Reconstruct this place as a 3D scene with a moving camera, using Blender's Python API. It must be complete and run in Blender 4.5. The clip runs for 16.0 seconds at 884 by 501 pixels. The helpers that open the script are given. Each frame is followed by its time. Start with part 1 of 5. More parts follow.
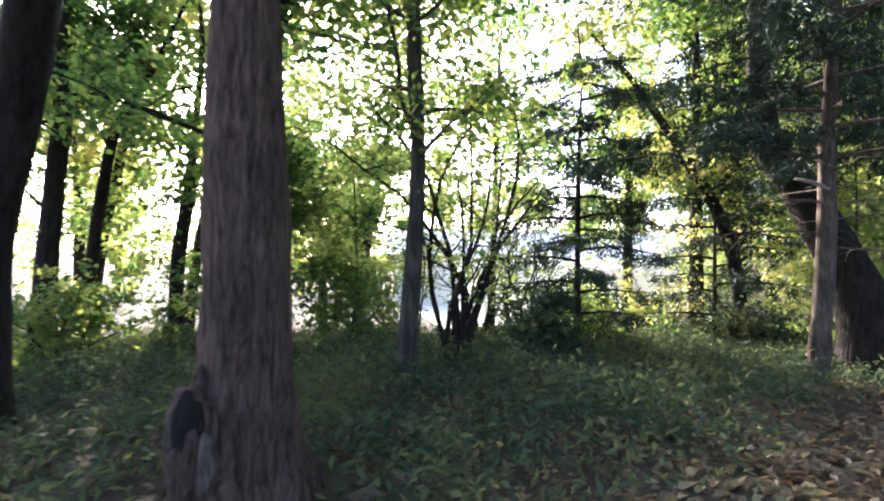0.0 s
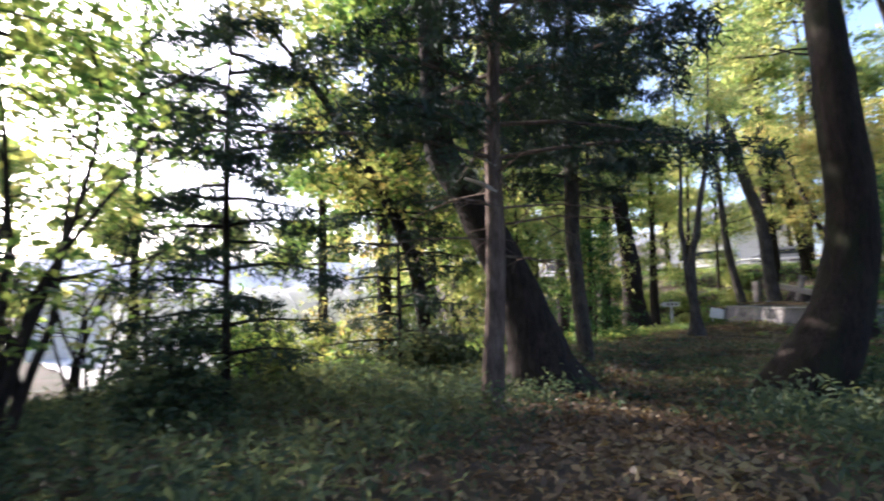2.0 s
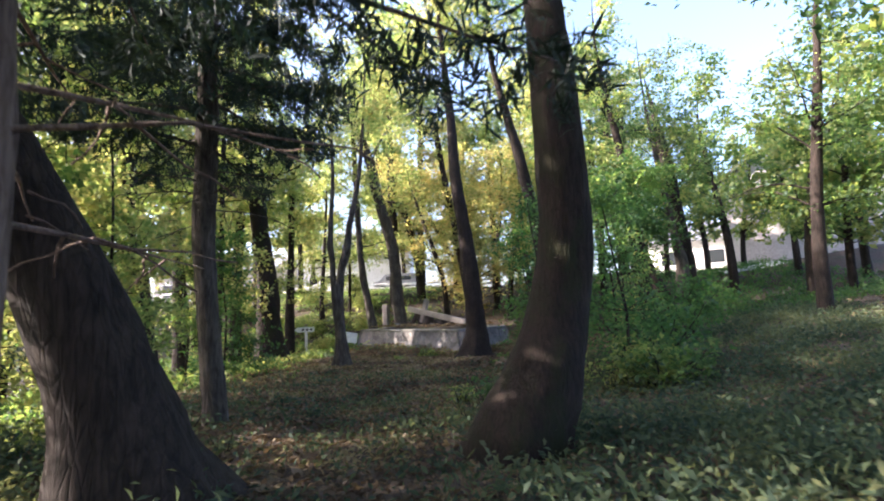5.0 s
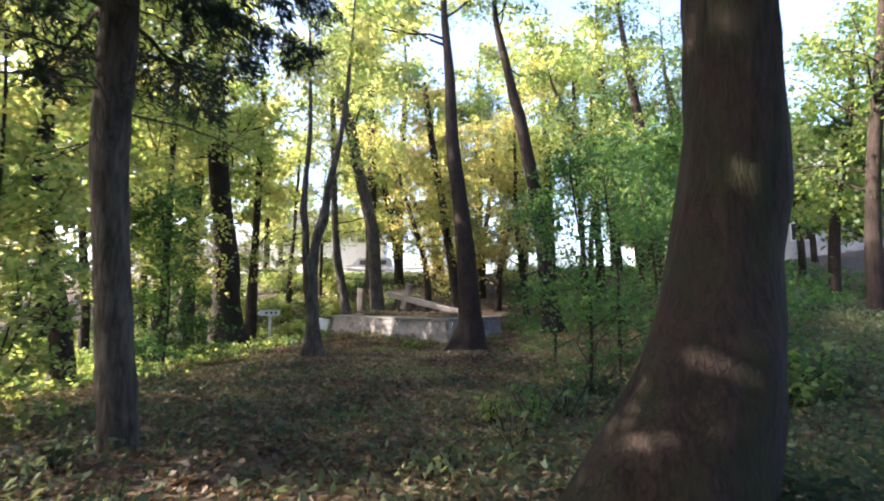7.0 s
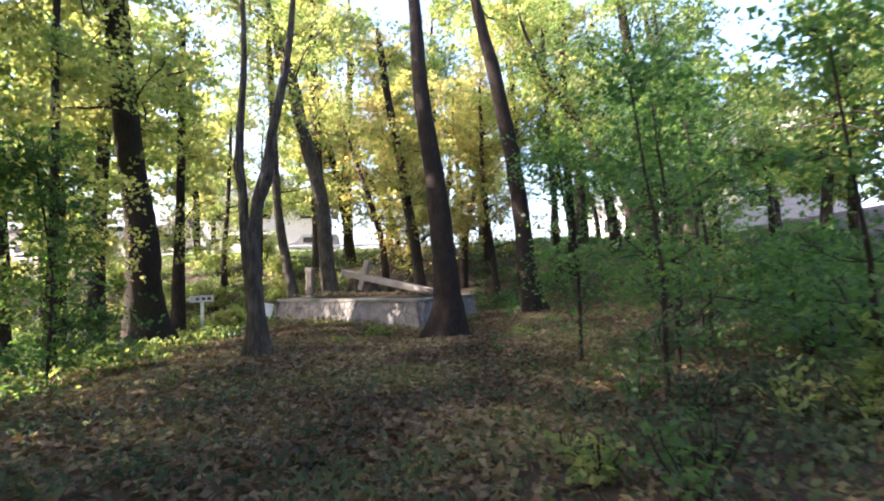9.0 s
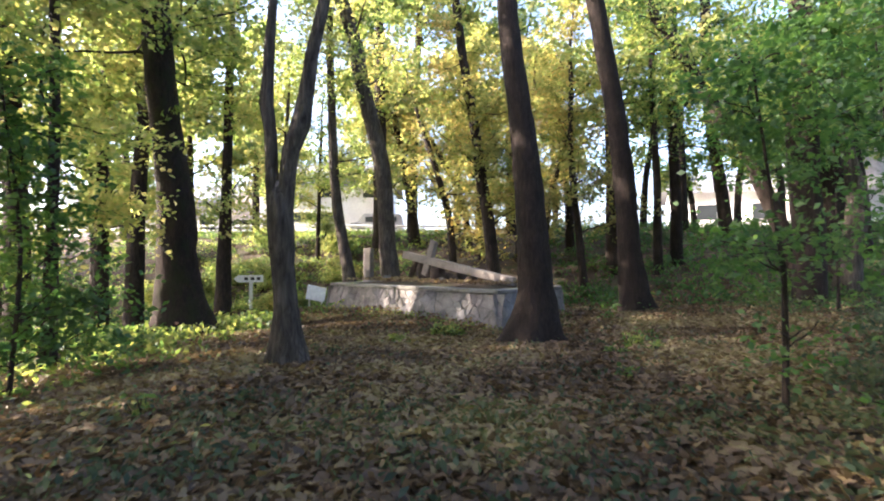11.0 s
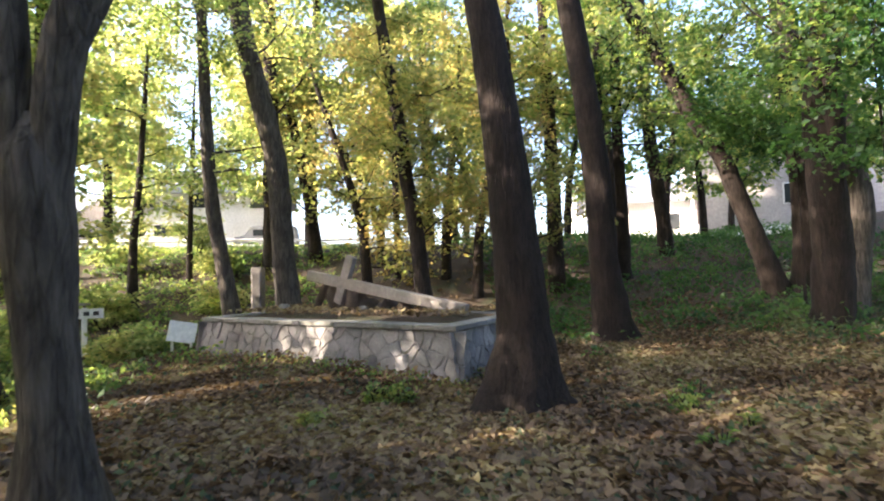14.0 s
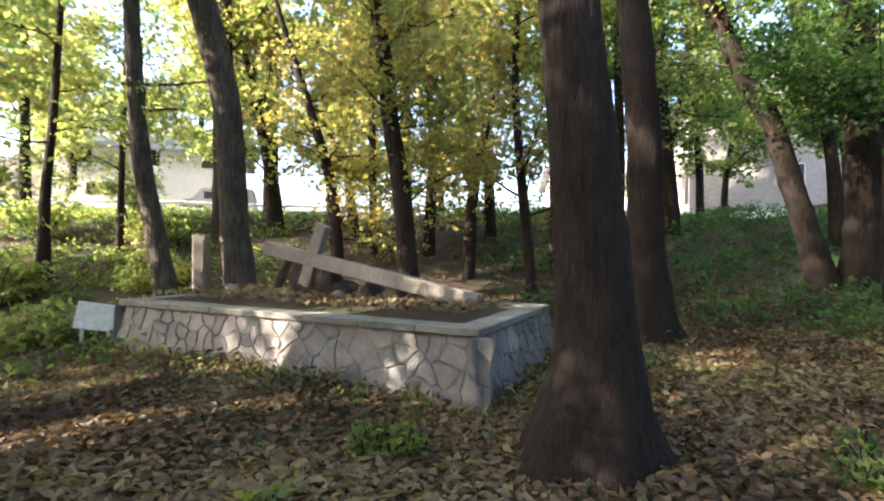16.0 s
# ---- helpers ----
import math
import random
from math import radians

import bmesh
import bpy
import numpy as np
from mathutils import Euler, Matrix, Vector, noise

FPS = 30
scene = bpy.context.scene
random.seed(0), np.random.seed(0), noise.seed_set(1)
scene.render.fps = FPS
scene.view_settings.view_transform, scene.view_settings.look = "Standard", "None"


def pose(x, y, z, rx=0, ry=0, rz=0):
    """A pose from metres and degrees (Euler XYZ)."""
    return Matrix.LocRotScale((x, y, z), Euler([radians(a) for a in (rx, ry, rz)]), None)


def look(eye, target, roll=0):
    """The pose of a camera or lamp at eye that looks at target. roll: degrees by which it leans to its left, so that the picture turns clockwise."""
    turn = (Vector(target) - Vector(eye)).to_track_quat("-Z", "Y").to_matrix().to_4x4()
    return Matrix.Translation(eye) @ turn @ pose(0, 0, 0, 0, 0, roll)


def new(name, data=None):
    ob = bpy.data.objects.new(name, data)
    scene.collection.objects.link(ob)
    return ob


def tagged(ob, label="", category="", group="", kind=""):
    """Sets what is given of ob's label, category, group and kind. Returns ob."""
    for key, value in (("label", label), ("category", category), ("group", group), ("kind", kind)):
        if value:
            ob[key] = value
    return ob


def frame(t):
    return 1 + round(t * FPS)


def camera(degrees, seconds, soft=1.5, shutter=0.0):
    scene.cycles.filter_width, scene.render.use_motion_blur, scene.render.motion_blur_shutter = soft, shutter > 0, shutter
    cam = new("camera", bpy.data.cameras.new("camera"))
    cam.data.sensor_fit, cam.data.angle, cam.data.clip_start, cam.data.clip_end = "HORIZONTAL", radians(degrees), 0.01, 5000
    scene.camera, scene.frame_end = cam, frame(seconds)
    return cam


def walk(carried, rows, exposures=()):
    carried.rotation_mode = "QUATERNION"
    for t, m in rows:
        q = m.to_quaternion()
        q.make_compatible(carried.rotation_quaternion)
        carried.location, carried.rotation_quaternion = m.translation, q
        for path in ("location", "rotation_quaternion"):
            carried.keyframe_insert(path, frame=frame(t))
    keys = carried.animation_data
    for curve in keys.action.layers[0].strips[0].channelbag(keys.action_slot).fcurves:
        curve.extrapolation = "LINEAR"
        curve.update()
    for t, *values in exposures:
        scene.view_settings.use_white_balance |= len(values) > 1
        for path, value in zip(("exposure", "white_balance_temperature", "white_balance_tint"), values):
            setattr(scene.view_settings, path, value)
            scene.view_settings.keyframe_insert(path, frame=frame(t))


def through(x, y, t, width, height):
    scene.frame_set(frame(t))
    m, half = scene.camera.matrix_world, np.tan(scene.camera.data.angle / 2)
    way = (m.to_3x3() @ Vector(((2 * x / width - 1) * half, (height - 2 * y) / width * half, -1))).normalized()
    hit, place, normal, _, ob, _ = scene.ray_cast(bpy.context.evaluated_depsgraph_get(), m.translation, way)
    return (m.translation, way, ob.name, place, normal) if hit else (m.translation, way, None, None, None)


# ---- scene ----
cam = camera(80.0, 16.0, soft=2.0, shutter=0.4)
PATH = [
    (0, (-1.37, -0.394, 1.721), (-0.999, 1.571, 1.775), 0.9),
    (0.5, (-1.014, -0.009, 1.641), (-0.544, 1.932, 1.756), 1.7),
    (1, (-0.585, 0.437, 1.647), (0.104, 2.308, 1.807), -0.3),
    (1.5, (-0.357, 0.772, 1.625), (0.695, 2.465, 1.782), -2.7),
    (2, (0.188, 1.081, 1.575), (1.497, 2.582, 1.749), -1.7),
    (2.5, (0.609, 1.402, 1.554), (2.194, 2.612, 1.708), -1.6),
    (3, (1.023, 1.764, 1.574), (2.823, 2.6, 1.817), -4.0),
    (3.5, (1.318, 2.053, 1.603), (3.218, 2.622, 1.856), -4.7),
    (4, (1.736, 2.426, 1.649), (3.683, 2.82, 1.884), -5.6),
    (6.5, (4.834, 3.945, 1.484), (6.803, 4.244, 1.671), 0.6),
    (7, (5.391, 4.202, 1.449), (7.371, 4.424, 1.626), -0.3),
    (7.5, (6.013, 4.393, 1.419), (8.003, 4.545, 1.552), -2.7),
    (8, (6.592, 4.677, 1.421), (8.579, 4.787, 1.613), -5.5),
    (8.5, (7.176, 4.985, 1.417), (9.169, 5.011, 1.589), -3.7),
    (9, (7.947, 5.224, 1.435), (9.945, 5.229, 1.523), -2.0),
    (9.5, (8.74, 5.427, 1.387), (10.735, 5.567, 1.438), -1.7),
    (10, (9.468, 5.541, 1.357), (11.453, 5.781, 1.369), -0.4),
    (12.5, (12.669, 6.252, 1.566), (14.656, 6.438, 1.688), -0.5),
    (13, (13.265, 6.503, 1.565), (15.257, 6.587, 1.725), -2.5),
    (13.5, (13.868, 6.611, 1.558), (15.865, 6.522, 1.621), -1.4),
    (14, (14.508, 6.746, 1.557), (16.5, 6.59, 1.646), -1.4),
    (14.5, (15.145, 6.913, 1.56), (17.126, 6.674, 1.697), -0.2),
    (15, (15.893, 6.942, 1.512), (17.877, 6.691, 1.576), -0.3),
    (15.5, (16.548, 7.055, 1.543), (18.533, 6.815, 1.615), 0.1),
    (16, (17.075, 7.162, 1.642), (19.053, 6.864, 1.627), 0.4),
]

walk(cam, [(t, look(eye, target, roll)) for t, eye, target, roll in PATH],
     [(0.0, 2.65, 5600, 14), (1.0, 2.5, 5500, 16), (2.0, 2.1, 5550, 19), (3.0, 2.05, 5600, 20), (4.0, 2.35, 5700, 20), (6.5, 2.75, 6000, 19),
      (10.0, 2.92, 6100, 20), (12.5, 2.92, 6250, 15), (14.5, 2.9, 6250, 15), (16.0, 2.87, 6300, 12)])

# ---- world and sun ----
SUN_AZ, SUN_EL = radians(-12), radians(27)      # azimuth from +y towards +x
world = bpy.data.worlds.new("sky")
scene.world = world
world.use_nodes = True
wn = world.node_tree
sky = wn.nodes.new("ShaderNodeTexSky")
sky.sky_type, sky.sun_disc = "NISHITA", False
sky.sun_elevation, sky.sun_rotation = SUN_EL, SUN_AZ
sky.air_density, sky.dust_density, sky.ozone_density = 0.8, 4.0, 1.0
wn.links.new(sky.outputs[0], wn.nodes["Background"].inputs[0])
wn.nodes["Background"].inputs[1].default_value = 0.15
sun_data = bpy.data.lights.new("sun", "SUN")
sun_data.energy, sun_data.angle, sun_data.color = 3.8, radians(0.6), (1.0, 0.86, 0.66)
sun = new("sun", sun_data)
sun_way = Vector((math.sin(SUN_AZ) * math.cos(SUN_EL), math.cos(SUN_AZ) * math.cos(SUN_EL), math.sin(SUN_EL)))
sun.matrix_world = look(sun_way * 60, (0, 0, 0))

rng = np.random.default_rng(7)


# ---- materials ----
def material(name):
    m = bpy.data.materials.new(name)
    m.use_nodes = True
    return m, m.node_tree, m.node_tree.nodes["Principled BSDF"]


def node(nt, kind, **values):
    n = nt.nodes.new(kind)
    for key, value in values.items():
        n.inputs[key.replace("_", " ")].default_value = value
    return n


def ramp(nt, source, stops):
    r = nt.nodes.new("ShaderNodeValToRGB")
    els = r.color_ramp.elements
    while len(els) < len(stops):
        els.new(0.5)
    for el, (at, colour) in zip(els, stops):
        el.position, el.color = at, (*colour, 1)
    nt.links.new(source, r.inputs[0])
    return r.outputs[0]


def mixed(nt, a, b, factor, mode="MIX"):
    m = nt.nodes.new("ShaderNodeMix")
    m.data_type, m.blend_type = "RGBA", mode
    if isinstance(factor, float):
        m.inputs[0].default_value = factor
    else:
        nt.links.new(factor, m.inputs[0])
    nt.links.new(a, m.inputs[6])
    nt.links.new(b, m.inputs[7])
    return m.outputs[2]


def place(nt, scale=(1, 1, 1)):
    c = nt.nodes.new("ShaderNodeTexCoord")
    mp = nt.nodes.new("ShaderNodeMapping")
    mp.inputs["Scale"].default_value = scale
    nt.links.new(c.outputs["Object"], mp.inputs["Vector"])
    return mp.outputs[0]


def bump(nt, bsdf, height, strength, distance):
    b = node(nt, "ShaderNodeBump", Strength=strength, Distance=distance)
    nt.links.new(height, b.inputs["Height"])
    nt.links.new(b.outputs[0], bsdf.inputs["Normal"])


def bark(name, dark, light, moss=None, furrow=14.0, relief=0.03):
    """Furrowed bark: plates stretched along the stem, fine grain, blotches of lichen or moss."""
    m, nt, bsdf = material(name)
    v = place(nt, (furrow, furrow, furrow * 0.17))
    ridge = node(nt, "ShaderNodeTexNoise", Scale=1.0, Detail=6.0, Roughness=0.65, Distortion=0.6)
    nt.links.new(v, ridge.inputs["Vector"])
    cell = nt.nodes.new("ShaderNodeTexVoronoi")
    cell.feature = "DISTANCE_TO_EDGE"
    cell.inputs["Scale"].default_value = 0.9
    nt.links.new(v, cell.inputs["Vector"])
    big = node(nt, "ShaderNodeTexNoise", Scale=2.2, Detail=5.0, Roughness=0.6)
    nt.links.new(place(nt), big.inputs["Vector"])
    base = ramp(nt, ridge.outputs[0], [(0.3, dark), (0.62, light)])
    crack = ramp(nt, cell.outputs[0], [(0.0, (0.72, 0.7, 0.69)), (0.12, (1, 1, 1))])
    colour = mixed(nt, base, crack, 0.85, "MULTIPLY")
    blot = ramp(nt, big.outputs[0], [(0.35, (0.68, 0.66, 0.66)), (0.7, (1.25, 1.22, 1.18))])
    colour = mixed(nt, colour, blot, 1.0, "MULTIPLY")
    if moss:
        green = node(nt, "ShaderNodeRGB")
        green.outputs[0].default_value = (*moss, 1)
        patch = node(nt, "ShaderNodeTexNoise", Scale=3.5, Detail=8.0, Roughness=0.7)
        nt.links.new(place(nt, (1, 1, 0.5)), patch.inputs["Vector"])
        mask = ramp(nt, patch.outputs[0], [(0.48, (0, 0, 0)), (0.62, (0.8, 0.8, 0.8))])
        colour = mixed(nt, colour, green.outputs[0], mask)
    nt.links.new(colour, bsdf.inputs["Base Color"])
    bsdf.inputs["Roughness"].default_value = 0.92
    bsdf.inputs["Specular IOR Level"].default_value = 0.25
    tall = nt.nodes.new("ShaderNodeMath")
    tall.operation = "ADD"
    nt.links.new(ridge.outputs[0], tall.inputs[0])
    nt.links.new(crack, tall.inputs[1])
    bump(nt, bsdf, tall.outputs[0], 0.9, relief)
    return m


def leaf(name, colours, through=0.45, gloss=0.03):
    """Thin leaves: light passes through them; the tint changes from leaf to leaf and from bough to bough."""
    m, nt, bsdf = material(name)
    nt.nodes.remove(bsdf)
    geo = nt.nodes.new("ShaderNodeNewGeometry")
    stops = [(0.15 + 0.7 * k / (len(colours) - 1), c) for k, c in enumerate(colours)]
    drift = node(nt, "ShaderNodeTexNoise", Scale=0.55, Detail=2.0)
    nt.links.new(geo.outputs["Position"], drift.inputs["Vector"])
    blend = nt.nodes.new("ShaderNodeMath")
    blend.operation = "MULTIPLY_ADD"
    nt.links.new(geo.outputs["Random Per Island"], blend.inputs[0])
    blend.inputs[1].default_value = 0.55
    shift = nt.nodes.new("ShaderNodeMath")
    shift.operation = "MULTIPLY_ADD"
    nt.links.new(drift.outputs[0], shift.inputs[0])
    shift.inputs[1].default_value, shift.inputs[2].default_value = 1.5, -0.52
    nt.links.new(shift.outputs[0], blend.inputs[2])
    colour = ramp(nt, blend.outputs[0], stops)
    d = node(nt, "ShaderNodeBsdfDiffuse", Roughness=0.5)
    t = nt.nodes.new("ShaderNodeBsdfTranslucent")
    warm = node(nt, "ShaderNodeRGB")
    warm.outputs[0].default_value = (1.68, 1.56, 1.15, 1)
    nt.links.new(colour, d.inputs[0])
    nt.links.new(mixed(nt, colour, warm.outputs[0], 1.0, "MULTIPLY"), t.inputs[0])
    g = node(nt, "ShaderNodeBsdfGlossy", Roughness=0.6)
    g.inputs[0].default_value = (0.8, 0.85, 0.9, 1)
    one, two = nt.nodes.new("ShaderNodeMixShader"), nt.nodes.new("ShaderNodeMixShader")
    one.inputs[0].default_value, two.inputs[0].default_value = through, gloss
    nt.links.new(d.outputs[0], one.inputs[1])
    nt.links.new(t.outputs[0], one.inputs[2])
    nt.links.new(one.outputs[0], two.inputs[1])
    nt.links.new(g.outputs[0], two.inputs[2])
    nt.links.new(two.outputs[0], nt.nodes["Material Output"].inputs[0])
    return m


def plain(name, dark, light, scale=6.0, rough=0.85, relief=0.004, spots=None):
    """Stone, plaster, concrete, weathered wood: two scales of stain and a fine relief."""
    m, nt, bsdf = material(name)
    fine = node(nt, "ShaderNodeTexNoise", Scale=scale * 6, Detail=8.0, Roughness=0.7)
    broad = node(nt, "ShaderNodeTexNoise", Scale=scale * 0.5, Detail=5.0, Roughness=0.6)
    v = place(nt)
    nt.links.new(v, fine.inputs["Vector"])
    nt.links.new(v, broad.inputs["Vector"])
    colour = ramp(nt, broad.outputs[0], [(0.3, dark), (0.7, light)])
    grain = ramp(nt, fine.outputs[0], [(0.3, (0.72, 0.72, 0.72)), (0.7, (1.15, 1.15, 1.15))])
    colour = mixed(nt, colour, grain, 1.0, "MULTIPLY")
    if spots:
        info = nt.nodes.new("ShaderNodeObjectInfo")
        each = ramp(nt, info.outputs["Random"], [(0.0, spots[0]), (1.0, spots[1])])
        colour = mixed(nt, colour, each, 1.0, "MULTIPLY")
    nt.links.new(colour, bsdf.inputs["Base Color"])
    bsdf.inputs["Roughness"].default_value = rough
    bump(nt, bsdf, fine.outputs[0], 0.6, relief)
    return m


def ground_material():
    m, nt, bsdf = material("forest_floor")
    v = place(nt)
    fine = node(nt, "ShaderNodeTexNoise", Scale=34.0, Detail=8.0, Roughness=0.75)
    patch = node(nt, "ShaderNodeTexNoise", Scale=0.9, Detail=6.0, Roughness=0.65)
    for n in (fine, patch):
        nt.links.new(v, n.inputs["Vector"])
    soil = ramp(nt, fine.outputs[0], [(0.3, (0.018, 0.012, 0.008)), (0.55, (0.06, 0.038, 0.022)), (0.75, (0.12, 0.075, 0.04))])
    green = ramp(nt, fine.outputs[0], [(0.3, (0.012, 0.02, 0.008)), (0.7, (0.05, 0.075, 0.025))])
    mask = ramp(nt, patch.outputs[0], [(0.5, (0, 0, 0)), (0.66, (0.7, 0.7, 0.7))])
    nt.links.new(mixed(nt, soil, green, mask), bsdf.inputs["Base Color"])
    bsdf.inputs["Roughness"].default_value = 0.95
    bump(nt, bsdf, fine.outputs[0], 1.0, 0.03)
    return m


BARK_GREY = bark("bark_grey", (0.026, 0.022, 0.019), (0.115, 0.1, 0.087), None, 16, 0.035)
BARK_OLD = bark("bark_old", (0.018, 0.011, 0.009), (0.18, 0.115, 0.092), None, 26, 0.05)
# Brown, red and moss bark: tones darkened to carry the canopy's shade.
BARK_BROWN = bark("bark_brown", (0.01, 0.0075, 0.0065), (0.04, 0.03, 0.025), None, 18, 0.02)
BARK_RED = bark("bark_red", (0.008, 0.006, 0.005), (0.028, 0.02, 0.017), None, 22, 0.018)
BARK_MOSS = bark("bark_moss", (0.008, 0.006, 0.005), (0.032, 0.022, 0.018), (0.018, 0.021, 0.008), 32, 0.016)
BARK_SPRUCE = bark("bark_spruce", (0.06, 0.042, 0.034), (0.2, 0.15, 0.125), None, 24, 0.012)
LEAF_GREEN = leaf("leaf_green", [(0.04, 0.085, 0.025), (0.08, 0.15, 0.04), (0.16, 0.22, 0.06), (0.24, 0.26, 0.08)], 0.68)
LEAF_YELLOW = leaf("leaf_yellow", [(0.1, 0.17, 0.05), (0.18, 0.25, 0.08), (0.28, 0.32, 0.12), (0.36, 0.345, 0.15)], 0.7)
LEAF_GOLD = leaf("leaf_gold", [(0.12, 0.165, 0.05), (0.2, 0.23, 0.08), (0.29, 0.28, 0.105), (0.32, 0.245, 0.1)], 0.7)
LEAF_DEEP = leaf("leaf_deep", [(0.025, 0.07, 0.02), (0.05, 0.12, 0.03), (0.09, 0.17, 0.04)], 0.6, 0.03)
LEAF_BLUE = leaf("leaf_blue", [(0.032, 0.054, 0.036), (0.06, 0.088, 0.053), (0.09, 0.116, 0.062), (0.115, 0.126, 0.058)], 0.38, 0.012)
NEEDLE = leaf("needle", [(0.008, 0.02, 0.012), (0.018, 0.035, 0.018), (0.03, 0.05, 0.022)], 0.15, 0.04)
LITTER = leaf("litter", [(0.052, 0.033, 0.018), (0.105, 0.068, 0.038), (0.175, 0.12, 0.066), (0.24, 0.2, 0.095)], 0.2, 0.03)
STONE = plain("stone", (0.11, 0.107, 0.108), (0.27, 0.26, 0.258), 3.0, 0.9, 0.008, ((0.72, 0.72, 0.76), (1.2, 1.14, 1.08)))
MORTAR = plain("mortar", (0.07, 0.065, 0.06), (0.2, 0.19, 0.18), 3.0, 0.95, 0.006)
CONCRETE = plain("concrete", (0.11, 0.11, 0.098), (0.24, 0.23, 0.21), 2.0, 0.9, 0.004)
PALE_CONCRETE = plain("pale_concrete", (0.52, 0.5, 0.46), (0.72, 0.7, 0.66), 0.6, 0.9, 0.003)
ASPHALT = plain("asphalt", (0.3, 0.29, 0.28), (0.42, 0.41, 0.39), 0.7, 0.95, 0.004)
TIMBER = plain("timber", (0.14, 0.122, 0.11), (0.27, 0.24, 0.218), 3.0, 0.8, 0.004)
DARK_TIMBER = plain("dark_timber", (0.06, 0.045, 0.035), (0.14, 0.1, 0.075), 3.0, 0.85, 0.004)
STATUE_STONE = plain("statue_stone", (0.02, 0.016, 0.014), (0.085, 0.062, 0.05), 4.0, 0.95, 0.02)
ROCK = plain("rock", (0.09, 0.08, 0.07), (0.26, 0.23, 0.2), 2.0, 0.95, 0.02)
WHITE = plain("white_paint", (0.68, 0.67, 0.64), (0.82, 0.81, 0.79), 1.5, 0.6, 0.001)
GREY_ROOF = plain("grey_roof", (0.16, 0.165, 0.18), (0.26, 0.265, 0.28), 1.2, 0.6, 0.004)
BROWN_WALL = plain("brown_wall", (0.36, 0.33, 0.31), (0.5, 0.47, 0.44), 1.0, 0.9, 0.004)
METAL = plain("metal", (0.55, 0.55, 0.55), (0.7, 0.7, 0.7), 2.0, 0.45, 0.001)
PALE_WOOD = plain("pale_wood", (0.34, 0.29, 0.25), (0.52, 0.46, 0.41), 8.0, 0.85, 0.003)
HOLLOW_SHADE = plain("hollow_shade", (0.006, 0.004, 0.003), (0.02, 0.012, 0.009), 4.0, 0.95, 0.01)
RED_WOOD = plain("rotten_wood", (0.1, 0.045, 0.028), (0.34, 0.17, 0.11), 5.0, 0.95, 0.012)
INK = plain("ink", (0.02, 0.02, 0.02), (0.05, 0.04, 0.04), 2.0, 0.7, 0.001)
FILM = leaf("vinyl_film", [(0.78, 0.78, 0.76), (0.86, 0.86, 0.84)], 0.55, 0.05)
for n in FILM.node_tree.nodes:
    if n.type == "RGB":
        n.outputs[0].default_value = (1, 1, 1, 1)
SOIL = ground_material()
glass_m, glass_nt, glass_b = material("window_glass")
glass_b.inputs["Base Color"].default_value = (0.03, 0.035, 0.04, 1)
glass_b.inputs["Roughness"].default_value = 0.06


# ---- builders ----
def thing(name, label, category, at=(0, 0, 0), group="", kind="", turn=0.0):
    ob = new(name)
    ob.empty_display_size = 0.1
    ob.matrix_basis = pose(*at, 0, 0, turn)
    return tagged(ob, label, category, group, kind)


def mesh_object(name, verts, faces, mat, parent=None, label="", smooth=False):
    me = bpy.data.meshes.new(name)
    me.from_pydata([tuple(v) for v in verts], [], faces)
    me.materials.append(mat)
    if smooth:
        me.polygons.foreach_set("use_smooth", [True] * len(me.polygons))
    ob = new(name, me)
    if parent:
        ob.parent = parent
    return tagged(ob, label)


def part(name, bm, mat, parent=None, label="", smooth=False):
    me = bpy.data.meshes.new(name)
    bm.to_mesh(me)
    bm.free()
    me.materials.append(mat)
    if smooth:
        me.polygons.foreach_set("use_smooth", [True] * len(me.polygons))
    ob = new(name, me)
    if parent:
        ob.parent = parent
    return tagged(ob, label)


def quad_mesh(name, corners, mat, parent=None, label=""):
    """corners: n x 4 x 3, one loose quad each."""
    n = len(corners)
    me = bpy.data.meshes.new(name)
    me.vertices.add(4 * n)
    me.loops.add(4 * n)
    me.polygons.add(n)
    me.vertices.foreach_set("co", np.ascontiguousarray(corners, dtype=np.float32).ravel())
    me.loops.foreach_set("vertex_index", np.arange(4 * n, dtype=np.int32))
    me.polygons.foreach_set("loop_start", np.arange(0, 4 * n, 4, dtype=np.int32))
    me.update(calc_edges=True)
    me.materials.append(mat)
    ob = new(name, me)
    if parent:
        ob.parent = parent
    return tagged(ob, label)


def unit(v):
    return v / np.maximum(np.linalg.norm(v, axis=-1, keepdims=True), 1e-9)


def leaves(centres, size, slender=0.6, flat=1.2, spread=0.35, axis=None, face=None):
    """Kite-shaped leaves at the centres; flat: how far their faces turn up; axis: a common direction for the midribs; face: their own normals."""
    n = len(centres)
    normal = unit(rng.normal(size=(n, 3)) + np.array([0, 0, flat])) if face is None else unit(face)
    along = rng.normal(size=(n, 3)) if axis is None else axis + spread * rng.normal(size=(n, 3))
    along = unit(along - (along * normal).sum(1, keepdims=True) * normal)
    across = np.cross(normal, along)
    s = (size * rng.uniform(0.6, 1.35, n))[:, None]
    w = s * slender
    tip = centres + along * s * 0.55 - normal * s * 0.12
    foot = centres - along * s * 0.5
    return np.stack([foot, centres + across * w * 0.5 + normal * s * 0.08, tip, centres - across * w * 0.5 + normal * s * 0.08], 1)


